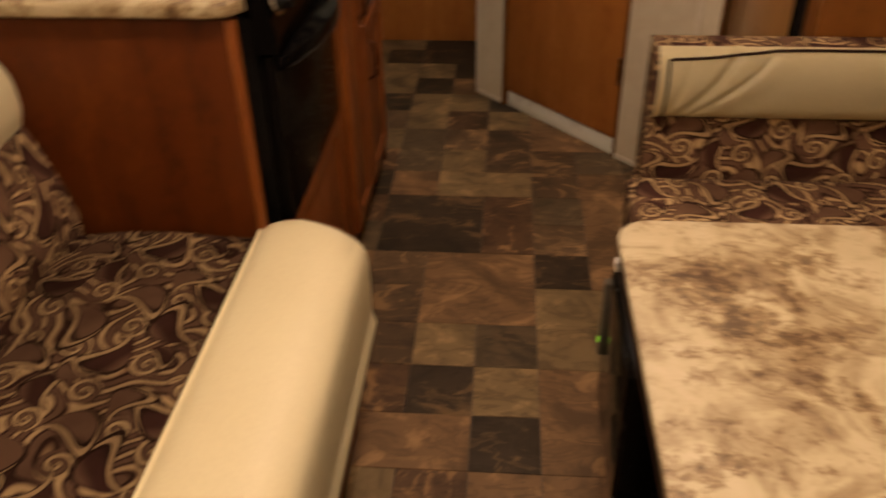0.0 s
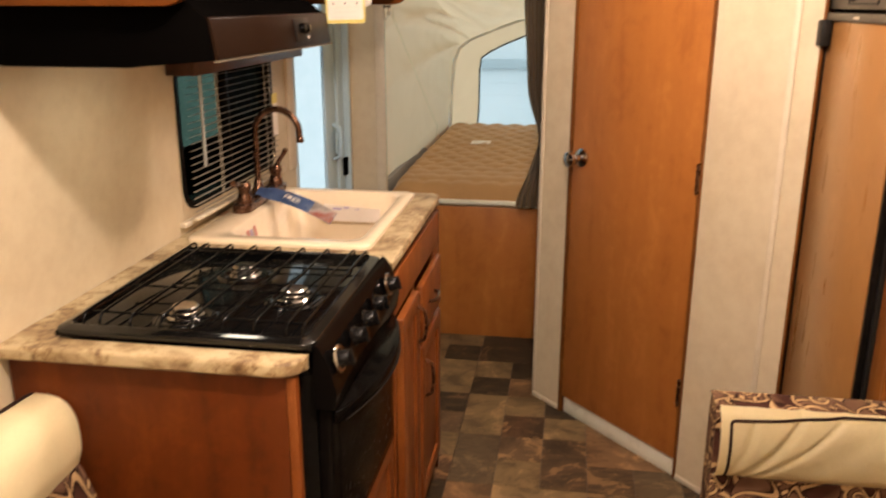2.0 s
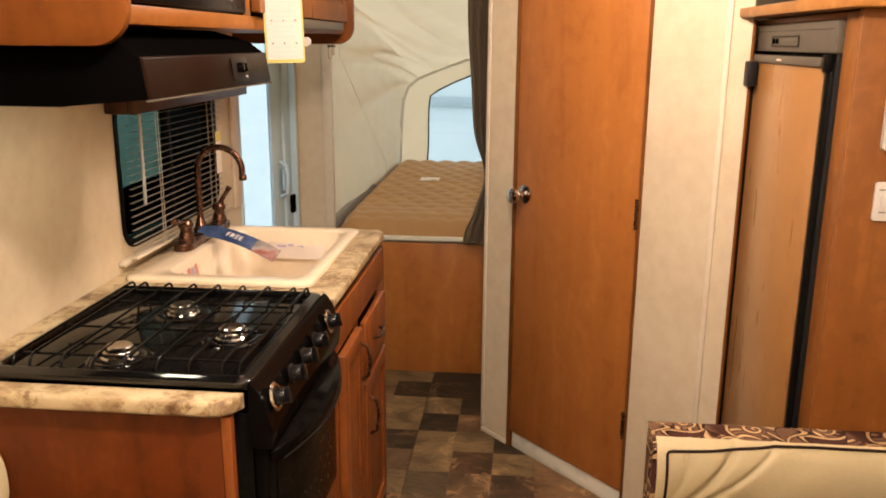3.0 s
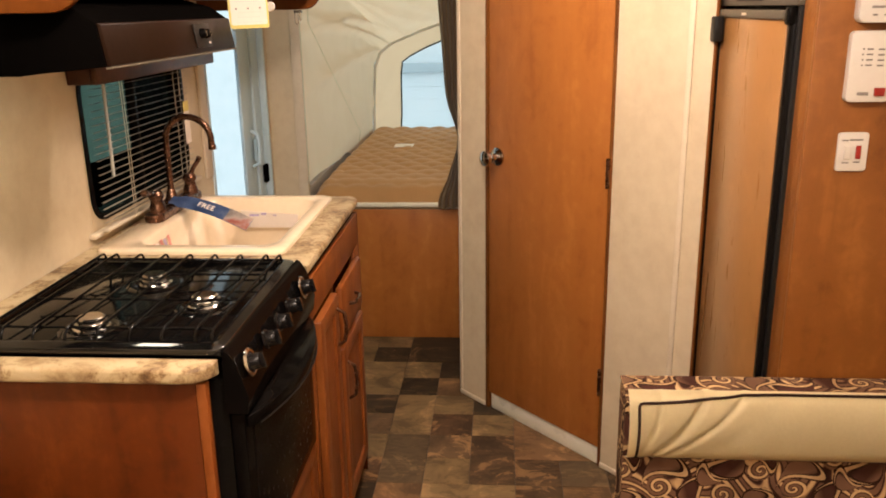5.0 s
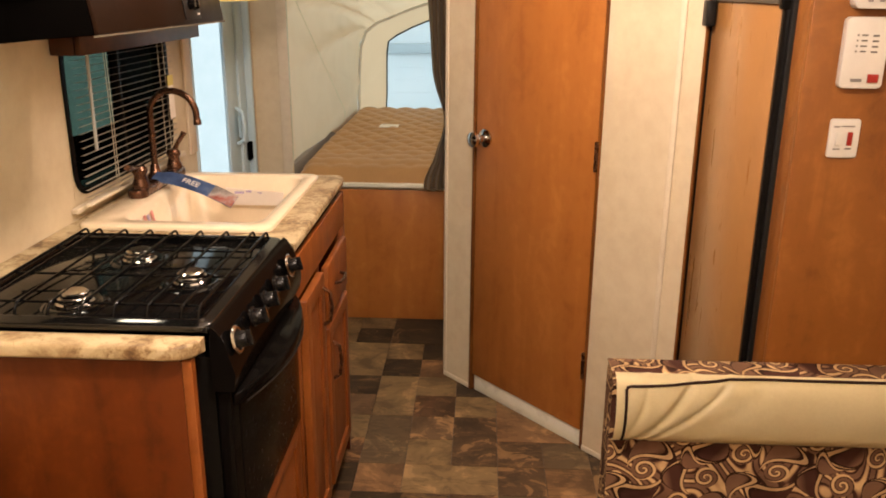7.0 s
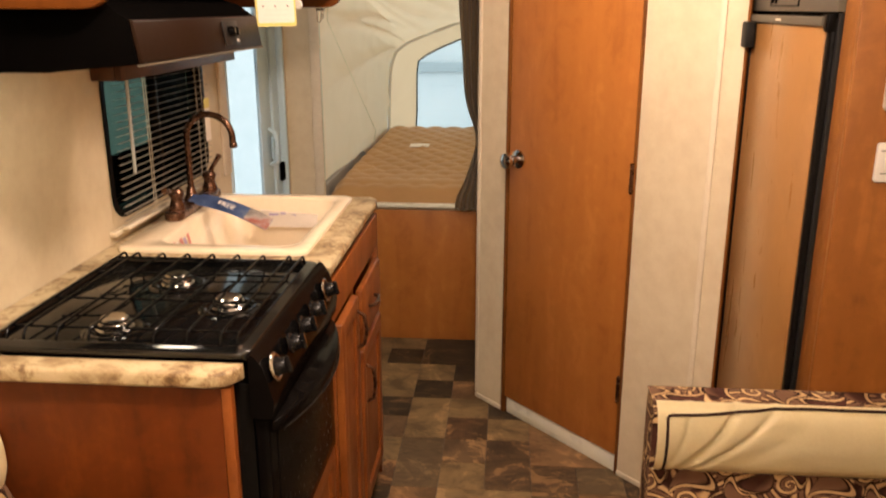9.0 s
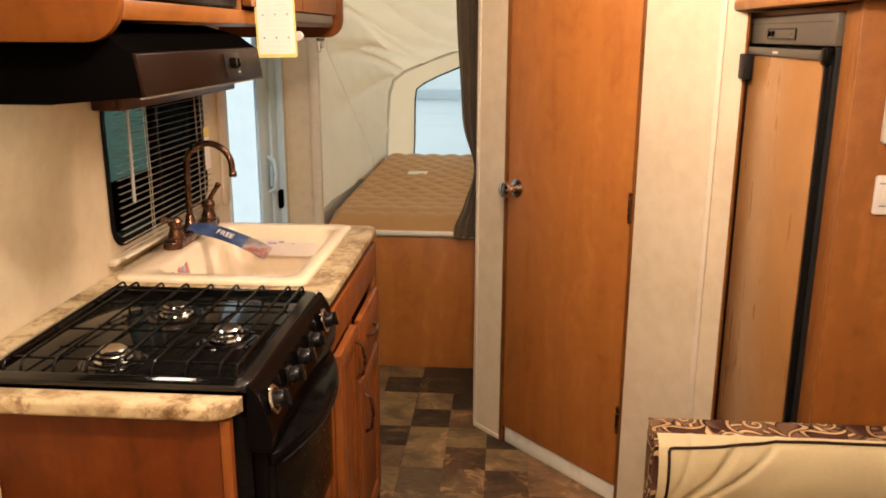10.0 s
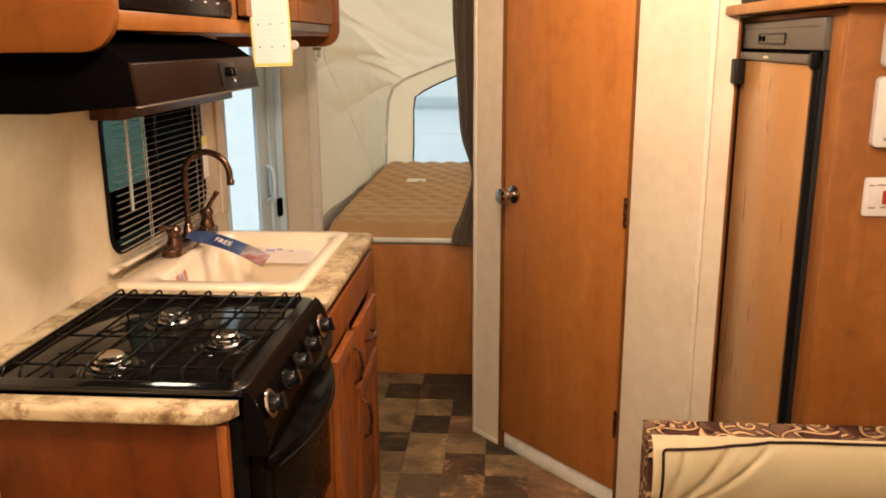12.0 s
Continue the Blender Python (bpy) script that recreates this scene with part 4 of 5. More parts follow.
part("lamp_lens", prism(round_rect(-0.715, -0.625, 1.450, 1.530, 0.012), "z", 1.3728, 1.3739), glow("hood_lens", (1.0, 0.86, 0.66), 27.0), hd_, "small lit lamp lens under the hood")
part("filter", bx(-0.84, -0.62, 1.235, 1.435, 1.3705, 1.3738), DIMGREY, hd_, "grey mesh grease filter")

UX = -0.505
uc = thing("upper_cabinet", "cherry overhead kitchen cabinet with rounded end panels", "cabinet")
for y0, y1 in ((1.172, 1.188), (2.735, 2.75)):
    pts = round_rect(XL + 0.003, UX + 0.03, 1.462, 1.97, (0.01, 0.001, 0.001, 0.055), 8)
    part("end_panel", prism(pts, "y", y0, y1, 0.002), ENDWOOD, uc)
part("bottom_board", bx(XL + 0.003, UX - 0.021, 1.189, 2.734, 1.4945, 1.504), CHERRY_Y, uc)
part("bottom_rail", bx(UX - 0.02, UX, 1.189, 2.734, 1.493, 1.5225), CHERRY_Y, uc)
part("top_rail", bx(UX - 0.02, UX, 1.189, 2.734, 1.90, 1.97), CHERRY_Y, uc)
part("back_board", bx(XL + 0.003, XL + 0.012, 1.189, 2.734, 1.501, 1.97), CHERRY, uc)
for y0, y1 in ((1.189, 1.205), (1.757, 1.80), (2.70, 2.734)):
    part("stile", bx(UX - 0.02, UX, y0, y1, 1.5215, 1.899), CHERRY, uc)
for y0, y1, px in ((1.805, 2.25, 2.2), (2.255, 2.70, 2.3)):
    dd = part("door", ring_prism(round_rect(y0, y1, 1.530, 1.895, 0.004), round_rect(y0 + 0.05, y1 - 0.05, 1.58, 1.845, 0.002), "x", UX + 0.001, UX + 0.019), CHERRY, uc)
    part("inset_panel", bx(UX + 0.002, UX + 0.012, y0 + 0.0495, y1 - 0.0495, 1.5795, 1.8455), CHERRY, dd)
part("catch_strip", bx(UX + 0.001, UX + 0.022, 2.02, 2.62, 1.503, 1.526), GREYP, uc, "grey plastic strip under the doors")
mw = thing("microwave", "black built-in microwave in the overhead cabinet", "microwave")
part("case", bx(XL + 0.03, UX - 0.004, 1.207, 1.755, 1.523, 1.86), SATIN, mw)
part("door_glass", bx(UX - 0.0035, UX + 0.004, 1.21, 1.62, 1.56, 1.85), ENAMEL, mw)
tb = part("trim_bar", bx(UX - 0.0035, UX + 0.006, 1.21, 1.752, 1.526, 1.556), SATIN, mw)
for i in range(7):
    part("marking", bx(UX + 0.0061, UX + 0.0066, 1.25 + i * 0.068, 1.25 + i * 0.068 + (0.007 if i < 5 else 0.014), 1.5475, 1.5500, bevel=0), WHITE, tb)
part("keypad", bx(UX - 0.0035, UX + 0.004, 1.625, 1.752, 1.56, 1.85), ENAMEL, mw)

# blinds and valances
def window_blind(label, y0, y1, z0, wand):
    b = thing("window_blind", label, "blind")
    part("head_rail", bx(XL + 0.02, XL + 0.05, y0 + 0.07, y1, 1.312, 1.334), TRIM, b)
    first = None
    for i in range(20):
        if first is None:
            first = part("slat", prism([(-0.004, 0.0002), (0.0, 0.0008), (0.004, 0.0002), (0.004, 0.0), (0.0, 0.0005), (-0.004, 0.0)], "y", y0, y1), SLATC, b)
            o = first
        else:
            o = new("slat", first.data)
            o.parent = b
        o.location = (XL + 0.034, 0, z0 + 0.022 + i * 0.0168)
        o.rotation_euler = (0, radians(-3), 0)
    part("bottom_rail", bx(XL + 0.026, XL + 0.042, y0, y1, z0, z0 + 0.008), TRIM, b)
    for yy in (y0 + 0.150, y0 + 0.163, y1 - 0.115, y1 - 0.075):
        cord = bmesh.new()
        sweep(cord, [(XL + 0.042, yy, z0 + 0.004), (XL + 0.0435, yy, (z0 + 1.312) / 2), (XL + 0.042, yy, 1.312)], 0.0009, 6)
        part("cord", cord, TRIM, b)
    wn = bmesh.new()
    sweep(wn, [(XL + 0.052, wand - 0.004, 1.08), (XL + 0.052, wand, 1.31), (XL + 0.045, wand, 1.316)], 0.0042, 10)
    part("tilt_wand", wn, WAND, b, "pale plastic tilt wand")
    return b


def wood_valance(label, y0, y1):
    v = thing("valance", label, "valance")
    part("face_board", bx(XL + 0.06, XL + 0.075, y0, y1, 1.303, 1.345), WALNUT, v)
    part("end_board", bx(XL + 0.002, XL + 0.059, y0, y0 + 0.013, 1.303, 1.345), WALNUT, v)
    part("end_board", bx(XL + 0.002, XL + 0.059, y1 - 0.013, y1, 1.303, 1.345), WALNUT, v)


window_blind("cream slatted blind over the kitchen window, lowered and open", 1.897, 2.508, 0.948, 1.94)
window_blind("cream slatted blind over the sofa window, lowered and open", 0.275, 0.972, 0.963, 0.4)
wood_valance("dark brown wooden valance above the kitchen window", 1.868, 2.665)
wood_valance("dark brown wooden valance above the sofa window", 0.25, 1.02)

# ---------- refrigerator side ----------
FXF = 0.684
fcab = thing("refrigerator_cabinet", "cherry tall cabinet around the refrigerator", "cabinet")
part("end_panel", bx(FXF - 0.015, XR - 0.003, 1.600, 1.615, 0.0, 1.534, bevel=0.0015), CHERRY, fcab)
part("face_stile", bx(FXF - 0.012, FXF, 1.6155, 1.6855, 0.0, 1.531), CHERRY, fcab)
part("face_stile", bx(FXF - 0.012, FXF, 2.290, 2.40, 0.0, 1.531), CHERRY, fcab)
part("face_rail", bx(FXF - 0.012, FXF, 1.686, 2.2895, 1.517, 1.531), CHERRY_Y, fcab)
part("face_rail", bx(FXF - 0.012, FXF, 1.686, 2.2895, 0.0, 0.18), CHERRY_Y, fcab)
part("far_panel", bx(FXF + 0.017, XR - 0.003, 2.385, 2.40, 0.0, 1.531), CHERRY, fcab)
part("top_shelf", prism([(FXF - 0.045, 1.572), (FXF - 0.038, 1.558), (FXF - 0.025, 1.555), (XR - 0.003, 1.555), (XR - 0.003, 2.315), (FXF - 0.020, 2.315), (FXF - 0.030, 2.214), (0.6135, 2.2535)], "z", 1.535, 1.559, 0.004), CHERRY_X, fcab, "overhanging cherry top shelf")
rf = thing("refrigerator", "built-in refrigerator with wood-panelled door and grey control panel", "refrigerator")
part("case", bx(FXF + 0.002, XR - 0.05, 1.66, 2.32, 0.185, 1.508), SATIN, rf)
ctl = part("control_panel", bx(FXF - 0.024, FXF + 0.001, 1.692, 2.287, 1.454, 1.5165, bevel=0.005), GREYP, rf, "grey-brown plastic control panel")
part("display", prism(round_rect(1.909, 2.096, 1.469, 1.486, 0.005), "x", FXF - 0.0262, FXF - 0.0245), GREYP, ctl)
part("display_frame", ring_prism(round_rect(1.905, 2.10, 1.465, 1.490, 0.006), round_rect(1.9085, 2.0965, 1.4685, 1.4865, 0.004), "x", FXF - 0.0272, FXF - 0.0245), DIMGREY, ctl)
part("groove", bx(FXF - 0.0246, FXF - 0.0242, 1.71, 2.25, 1.500, 1.5012, bevel=0), DIMGREY, ctl)
for yy in (2.045, 2.07):
    part("button", bx(FXF - 0.03, FXF - 0.0278, yy, yy + 0.013, 1.472, 1.484, bevel=0.001), BLACKP, ctl)
part("readout", bx(FXF - 0.029, FXF - 0.0278, 1.925, 2.025, 1.476, 1.480, bevel=0), GREYP, ctl)
dr = part("door", bx(FXF - 0.02, FXF + 0.0, 1.730, 2.262, 0.19, 1.447, bevel=0.003), SATIN, rf, "refrigerator door")
part("top_cap", bx(FXF - 0.034, FXF - 0.0205, 1.738, 2.245, 1.428, 1.4465, bevel=0.003), GREYP, dr)
part("badge", bx(FXF - 0.0352, FXF - 0.0342, 1.985, 2.020, 1.4345, 1.4395, bevel=0), TRIM, dr, "small pale name plate")
part("wood_panel", bx(FXF - 0.027, FXF - 0.0205, 1.731, 2.220, 0.2, 1.4275, bevel=0.001), MAPLE, dr, "wood-grain door panel")
part("handle", prism([(FXF - 0.0125, 1.700), (FXF - 0.022, 1.702), (FXF - 0.027, 1.706), (FXF - 0.027, 1.724), (FXF - 0.02, 1.729)], "z", 0.19, 1.438, 0.002), SATIN, rf, "full-height black edge handle")
part("handle_cap", bx(FXF - 0.034, FXF - 0.019, 1.700, 1.729, 1.418, 1.4525, bevel=0.005), SATIN, rf)
part("side_return", bx(FXF - 0.018, FXF + 0.001, 1.688, 1.6995, 0.19, 1.4535, bevel=0.001), DIMGREY, rf, "dark grey frame edge")
part("edge_strip", bx(FXF - 0.03, FXF - 0.0205, 2.2205, 2.256, 0.19, 1.427, bevel=0.001), SATIN, dr)
part("hinge", bx(FXF - 0.053, FXF - 0.0305, 2.180, 2.226, 1.368, 1.430, bevel=0.004), DIMGREY, rf, "grey hinge cover")

# switches and monitor on the end panel
def plate(name, label, cat, x0, x1, z0, z1, d, r=0.006):
    o = thing(name, label, cat, (-0.0025, 0, 0.012))
    part("case", prism(round_rect(x0, x1, z0, z1, r), "y", 1.601 - d, 1.601, 0.002), WHITE, o)
    return o


wp = plate("water_heater_switch", "white wall switch plate with a red indicator", "switch", 0.730, 0.786, 1.142, 1.215, 0.007)
part("rocker", bx(0.742, 0.754, 1.590, 1.5935, 1.166, 1.190, bevel=0.001), WHITE, wp)
part("indicator", bx(0.763, 0.772, 1.590, 1.5935, 1.166, 1.191, bevel=0.001), RED, wp, "red indicator")
for x0, x1, z in ((0.737, 0.748, 1.199), (0.751, 0.775, 1.200), (0.74, 0.753, 1.157), (0.761, 0.773, 1.158)):
    part("printed_bar", bx(x0, x1, 1.5932, 1.5938, z, z + 0.0028, bevel=0), INK, wp)
mp_ = plate("tank_monitor", "white wall monitor panel with a red rocker switch", "switch", 0.729, 0.806, 1.272, 1.398, 0.018, 0.009)
part("rocker", bx(0.777, 0.796, 1.5785, 1.5825, 1.283, 1.298, bevel=0.001), RED, mp_, "red rocker switch")
for i in range(4):
    zz = 1.365 - i * 0.0095
    part("lamp_dot", bx(0.749, 0.752, 1.582, 1.5828, zz, zz + 0.003, bevel=0), INK, mp_)
    part("printed_bar", bx(0.757, 0.768, 1.582, 1.5828, zz, zz + 0.0028, bevel=0), INK, mp_)
    part("printed_bar", bx(0.777, 0.788, 1.582, 1.5828, zz - 0.001, zz + 0.0022, bevel=0), INK, mp_)
part("maker_bar", bx(0.748, 0.768, 1.582, 1.5828, 1.284, 1.290, bevel=0), INK, mp_)
th = plate("thermostat", "cream plastic thermostat on the cabinet end", "thermostat", 0.733, 0.830, 1.412, 1.500, 0.026, 0.012)
for i in range(3):
    part("printed_bar", bx(0.755 + 0.02 * i, 0.764 + 0.02 * i, 1.574, 1.5748, 1.424, 1.427, bevel=0), INK, th)
part("dial_slot", bx(0.753, 0.80, 1.574, 1.5748, 1.437, 1.441, bevel=0), INK, th)

# ---------- dinette ----------
bn_ = thing("dinette_bench", "dinette bench in brown paisley with a cream vinyl band", "bench")
BX = 0.325
part("base_panel", bx(BX + 0.01, BX + 0.028, 0.86, 1.585, 0.0, 0.335), CHERRY, bn_)
part("front_panel", bx(BX + 0.0285, XR - 0.003, 0.862, 0.88, 0.0, 0.335), CHERRY, bn_)
part("seat_cushion", bx(BX - 0.008, XR - 0.003, 0.85, 1.5195, 0.336, 0.452, bevel=0.022, seg=4), PAISLEY, bn_)


def back_profile(x0, x1, y0, y1, z0, z1, r):
    return prism(round_rect(y0, y1, z0, z1, r), "x", x0, x1)


part("backrest", back_profile(BX + 0.024, XR - 0.003, 1.520, 1.597, 0.34, 0.722, (0.02, 0.02, 0.01, 0.01)), PAISLEY, bn_)
part("top_cover", bx(BX + 0.023, XR - 0.003, 1.528, 1.597, 0.7225, 0.729, bevel=0.002), PAISLEY, bn_)


def band(u, v):
    x = BX + 0.027 + u * (XR - 0.01 - BX - 0.027)
    z = 0.588 + 0.147 * v
    puff = 0.040 * max(0.0, math.sin(math.pi * min(1.0, v))) ** 0.42
    crease = 0.0
    for c0, sl, w, a in ((0.018, 0.05, 0.008, 0.006), (0.040, 0.125, 0.010, 0.014), (0.062, 0.185, 0.008, 0.010), (0.13, 0.20, 0.030, 0.003)):
        q = (u - c0 - sl * v - 0.012 * math.sin(3 * v)) / w
        crease += a * math.exp(-q * q) * (0.4 + 0.6 * math.sin(math.pi * v))
    return (x, 1.518 - puff + crease, z)


bd_ = part("cream_band", sheet(band, 300, 24, -0.006), CREAM, bn_, "wrinkled cream vinyl band", 70)
pp = bmesh.new()
seam = [(0.0205, 0.04 + 0.80 * i / 8) for i in range(9)] + [(0.0235, 0.873), (0.032, 0.884)]
seam += [(0.032 + 0.93 * i / 40, 0.884 + 0.10 * smoothstep(0, 0.28, i / 40)) for i in range(1, 41)]
ppts = [Vector(band(*q)) + Vector((0, -0.0025, 0.001)) for q in seam]
sweep(pp, ppts, 0.0028, 8)
part("piping", pp, PIPING, bd_, "dark brown piping")

tbl = thing("dinette_table", "dinette table with a stone-patterned laminate top", "table")
part("tabletop", prism(round_rect(0.20, 1.2, -0.30, 0.857, 0.045, 8), "z", 0.741, 0.75, 0.002), LAMINATE, tbl)
part("edge_band", prism(round_rect(0.203, 1.197, -0.297, 0.854, 0.043, 8), "z", 0.712, 0.7408), PIPING, tbl, "dark brown table edge")
lg = bmesh.new()
sweep(lg, [(0.66, 0.28, 0.01), (0.66, 0.28, 0.711)], 0.035, 20)
part("leg", lg, CHROME, tbl)
part("foot", lathe([(0, 0.0), (0.12, 0.0), (0.12, 0.008), (0.05, 0.02), (0, 0.02)], Matrix.Translation((0.66, 0.28, 0.0)), 28), CHROME, tbl)

bb = thing("black_box", "black plastic box with a white tag on the bench side", "box")
part("case", bx(0.236, BX - 0.0085, 0.78, 1.04, 0.27, 0.548, bevel=0.006), SATIN, bb)
part("cover", bx(0.2325, 0.2355, 0.79, 1.03, 0.28, 0.538, bevel=0.001), ENAMEL, bb)
part("bracket", bx(BX - 0.008, BX + 0.0098, 0.88, 1.0, 0.28, 0.333), SATIN, bb)
tg = bmesh.new()
box(tg, 0.237, 0.287, 1.022, 1.038, 0.5485, 0.567, 0.001)
part("tag", tg, CARDP, bb, "white paper tag")
part("side_strip", bx(0.228, 0.236, 1.0405, 1.056, 0.36, 0.512, bevel=0.001), GREYP, bb, "grey side strip")
part("led", bx(0.2262, 0.2278, 1.045, 1.049, 0.385, 0.396, bevel=0), glow("green_led", (0.35, 1.0, 0.05), 1.2), bb, "tiny green indicator")

# ---------- sofa ----------
so = thing("sofa", "jackknife sofa in brown paisley with cream vinyl edges", "sofa")
SY_, SYE = -0.85, 1.2
part("base_box", bx(XL + 0.003, -0.235, SY_, SYE - 0.005, 0.0, 0.26), CHERRY, so)


def seat(u, v):
    y = SY_ + u * (SYE - SY_)
    x = -0.76 + v * 0.365
    e = smoothstep(0, 0.02, u) * smoothstep(0, 0.02, 1 - u)
    return (x, y, 0.472 + 0.03 * e * math.sin(math.pi * (0.1 + 0.8 * v)) ** 0.5 + 0.008 * math.sin(7 * y) * math.sin(9 * x))


part("seat_cushion", sheet(seat, 60, 14, 0.14), PAISLEY, so)
def rounder(pts, n=5):
    """A closed outline with more points, eased round its corners."""
    out = []
    for i in range(len(pts)):
        p0, p1, p2, p3 = (Vector(pts[(i + k) % len(pts)]) for k in (-1, 0, 1, 2))
        for j in range(n):
            s = j / n
            out.append(tuple(0.5 * ((2 * p1) + (p2 - p0) * s + (2 * p0 - 5 * p1 + 4 * p2 - p3) * s * s + (3 * p1 - p0 - 3 * p2 + p3) * s ** 3)))
    return out


RP = [(-0.40, 0.29), (-0.40, 0.478), (-0.394, 0.492), (-0.375, 0.503), (-0.34, 0.509), (-0.305, 0.510), (-0.27, 0.506), (-0.244, 0.498), (-0.222, 0.484), (-0.211, 0.460), (-0.208, 0.41), (-0.210, 0.34), (-0.218, 0.29)]
RP = [(-0.388 + (x + 0.40) * 1.07, z) for x, z in RP]
fr_ = bmesh.new()
ends = [[fr_.verts.new((-0.29 + (p[0] + 0.29) * f, y - 0.30 * max(0.0, p[0] + 0.31) * g, 0.40 + (p[1] - 0.40) * f)) for p in rounder(RP)]
        for y, f, g in ((SY_, 1.0, 0), (1.10, 1.0, 0), (1.195, 1.0, 0.5), (1.212, 0.985, 1), (1.224, 0.94, 1), (1.231, 0.86, 1), (1.234, 0.7, 1))]
for a, b in zip(ends, ends[1:]):
    for i in range(len(a)):
        k = (i + 1) % len(a)
        fr_.faces.new((a[i], a[k], b[k], b[i]))
fr_.faces.new(ends[0])
fr_.faces.new(ends[-1])
bmesh.ops.recalc_face_normals(fr_, faces=fr_.faces)
part("front_roll", fr_, CREAM, so, "cream vinyl front bolster", 60)
pp = bmesh.new()
sweep(pp, [(-0.1975, SY_, 0.345), (-0.1975, 1.19, 0.345)], 0.0035, 6)
part("piping", pp, PIPING, so, "dark brown piping")
part("backrest", prism([(-0.885, 0.27), (-0.885, 0.756), (-0.79, 0.718), (-0.768, 0.692), (-0.757, 0.665), (-0.728, 0.58), (-0.718, 0.52), (-0.72, 0.47), (-0.76, 0.40)], "y", SY_, SYE - 0.003, 0.004), PAISLEY, so)
TP = [(-0.885, 0.79)]
for i in range(25):
    a = radians(100 - i * 118 / 24)
    ca, sa = math.cos(a), math.sin(a)
    TP.append((-0.822 + 0.066 * math.copysign(abs(ca) ** 0.75, ca), 0.748 + (0.088 if sa > 0 else 0.064) * math.copysign(abs(sa) ** 0.75, sa)))
TP.append((-0.766, 0.698))
TP.append((-0.80, 0.701))
tr = bmesh.new()
rows_ = [[tr.verts.new((-0.85 + (p[0] + 0.85) * f, y, 0.721 + (p[1] - 0.721) * f)) for p in TP] for y, f in ((SY_, 1.0), (SYE - 0.095, 1.0), (SYE - 0.09, 0.985), (SYE - 0.03, 0.955), (SYE - 0.006, 0.935), (SYE, 0.90))]
for a, b in zip(rows_, rows_[1:]):
    for i in range(len(TP)):
        k = (i + 1) % len(TP)
        tr.faces.new((a[i], a[k], b[k], b[i]))
tr.faces.new(rows_[0])
tr.faces.new(rows_[-1])
bmesh.ops.recalc_face_normals(tr, faces=tr.faces)
part("top_roll", tr, CREAM, so, "cream vinyl top bolster", 30)
pp = bmesh.new()
sweep(pp, [(-0.836, SY_, 0.8375), (-0.836, SYE - 0.094, 0.8375), (-0.838, SYE - 0.03, 0.8325), (-0.839, SYE - 0.009, 0.828)], 0.0032, 6)
part("piping", pp, PIPING, so, "dark brown piping")

# ---------- bunk tent ----------
bk = thing("bunk_platform", "fold-out bunk platform with a pale edge", "platform")
part("deck", bx(-0.79, 1.2, YB + 0.022, 5.60, 0.57, 0.612), TRIM, bk)
part("edge_strip", bx(BED_X0 + 0.01, -0.05, YB - 0.042, YB + 0.02, 0.619, 0.637, bevel=0.004), VINYL, bk, "pale grey edge strip")
mt = thing("bunk_mattress", "brown quilted bunk mattress with a care label", "mattress")
MX0, MX1, MY0, MY1 = -0.738, 0.9, YB - 0.03, 5.46


def quilt(u, v):
    x, y = MX0 + u * (MX1 - MX0), MY0 + v * (MY1 - MY0)
    e = min(u * (MX1 - MX0), (1 - u) * (MX1 - MX0), v * (MY1 - MY0), (1 - v) * (MY1 - MY0))
    front = max(0.0, min(1.0, (y - MY0) / 0.16))
    h = 0.085 * (min(1.0, e / 0.05) ** 0.45) * (0.35 + 0.65 * math.sin(front * math.pi / 2) ** 0.6) if e > 0 else 0.0
    row = (y - MY0) / 0.098
    k = math.floor(row)
    cx = (x / 0.118 + 0.5 * (k % 2)) % 1.0 - 0.5
    cy = row - k - 0.5
    d = max(0.0, 1 - (cx * cx + cy * cy) * 3.2)
    fade = 0.55 + 0.45 * smoothstep(0.15, 0.5, y - MY0)
    return (x, y, 0.624 + h + (0.021 * d ** 0.6 - 0.008) * fade)


part("cover", sheet(quilt, 110, 150), QUILT, mt, angle=80)
part("care_label", bx(-0.49, -0.385, 4.56, 4.67, 0.7185, 0.7205, bevel=0), CARDP, mt, "white care label")

tent = thing("tent_canvas", "cream canvas bunk tent with an arched clear window", "tent")
TYB, APEX = 5.50, 1.40


def arch(s):
    """The far hoop, from its left foot up and over to the right."""
    pts = [(-0.745, 0.62), (-0.738, 0.90), (-0.722, 1.10), (-0.69, 1.19), (-0.62, 1.245), (-0.45, 1.315), (-0.25, 1.385), (0.05, 1.44), (0.5, 1.44), (0.8, 1.385), (1.0, 1.315), (1.15, 1.19), (1.18, 0.9), (1.19, 0.62)]
    f = s * (len(pts) - 1)
    i = min(int(f), len(pts) - 2)
    f -= i
    a, b = pts[i], pts[i + 1]
    return (a[0] + (b[0] - a[0]) * f, a[1] + (b[1] - a[1]) * f)


def near_edge(s):
    pts = [(-0.80, 0.62), (-0.80, 1.0), (-0.80, 1.3), (-0.80, 1.55), (-0.78, 1.76), (-0.5, 1.78), (-0.2, 1.78), (0.1, 1.78), (0.5, 1.78), (0.9, 1.78), (1.15, 1.76), (1.2, 1.4), (1.2, 1.0), (1.2, 0.62)]
    f = s * (len(pts) - 1)
    i = min(int(f), len(pts) - 2)
    f -= i
    a, b = pts[i], pts[i + 1]
    return (a[0] + (b[0] - a[0]) * f, a[1] + (b[1] - a[1]) * f)


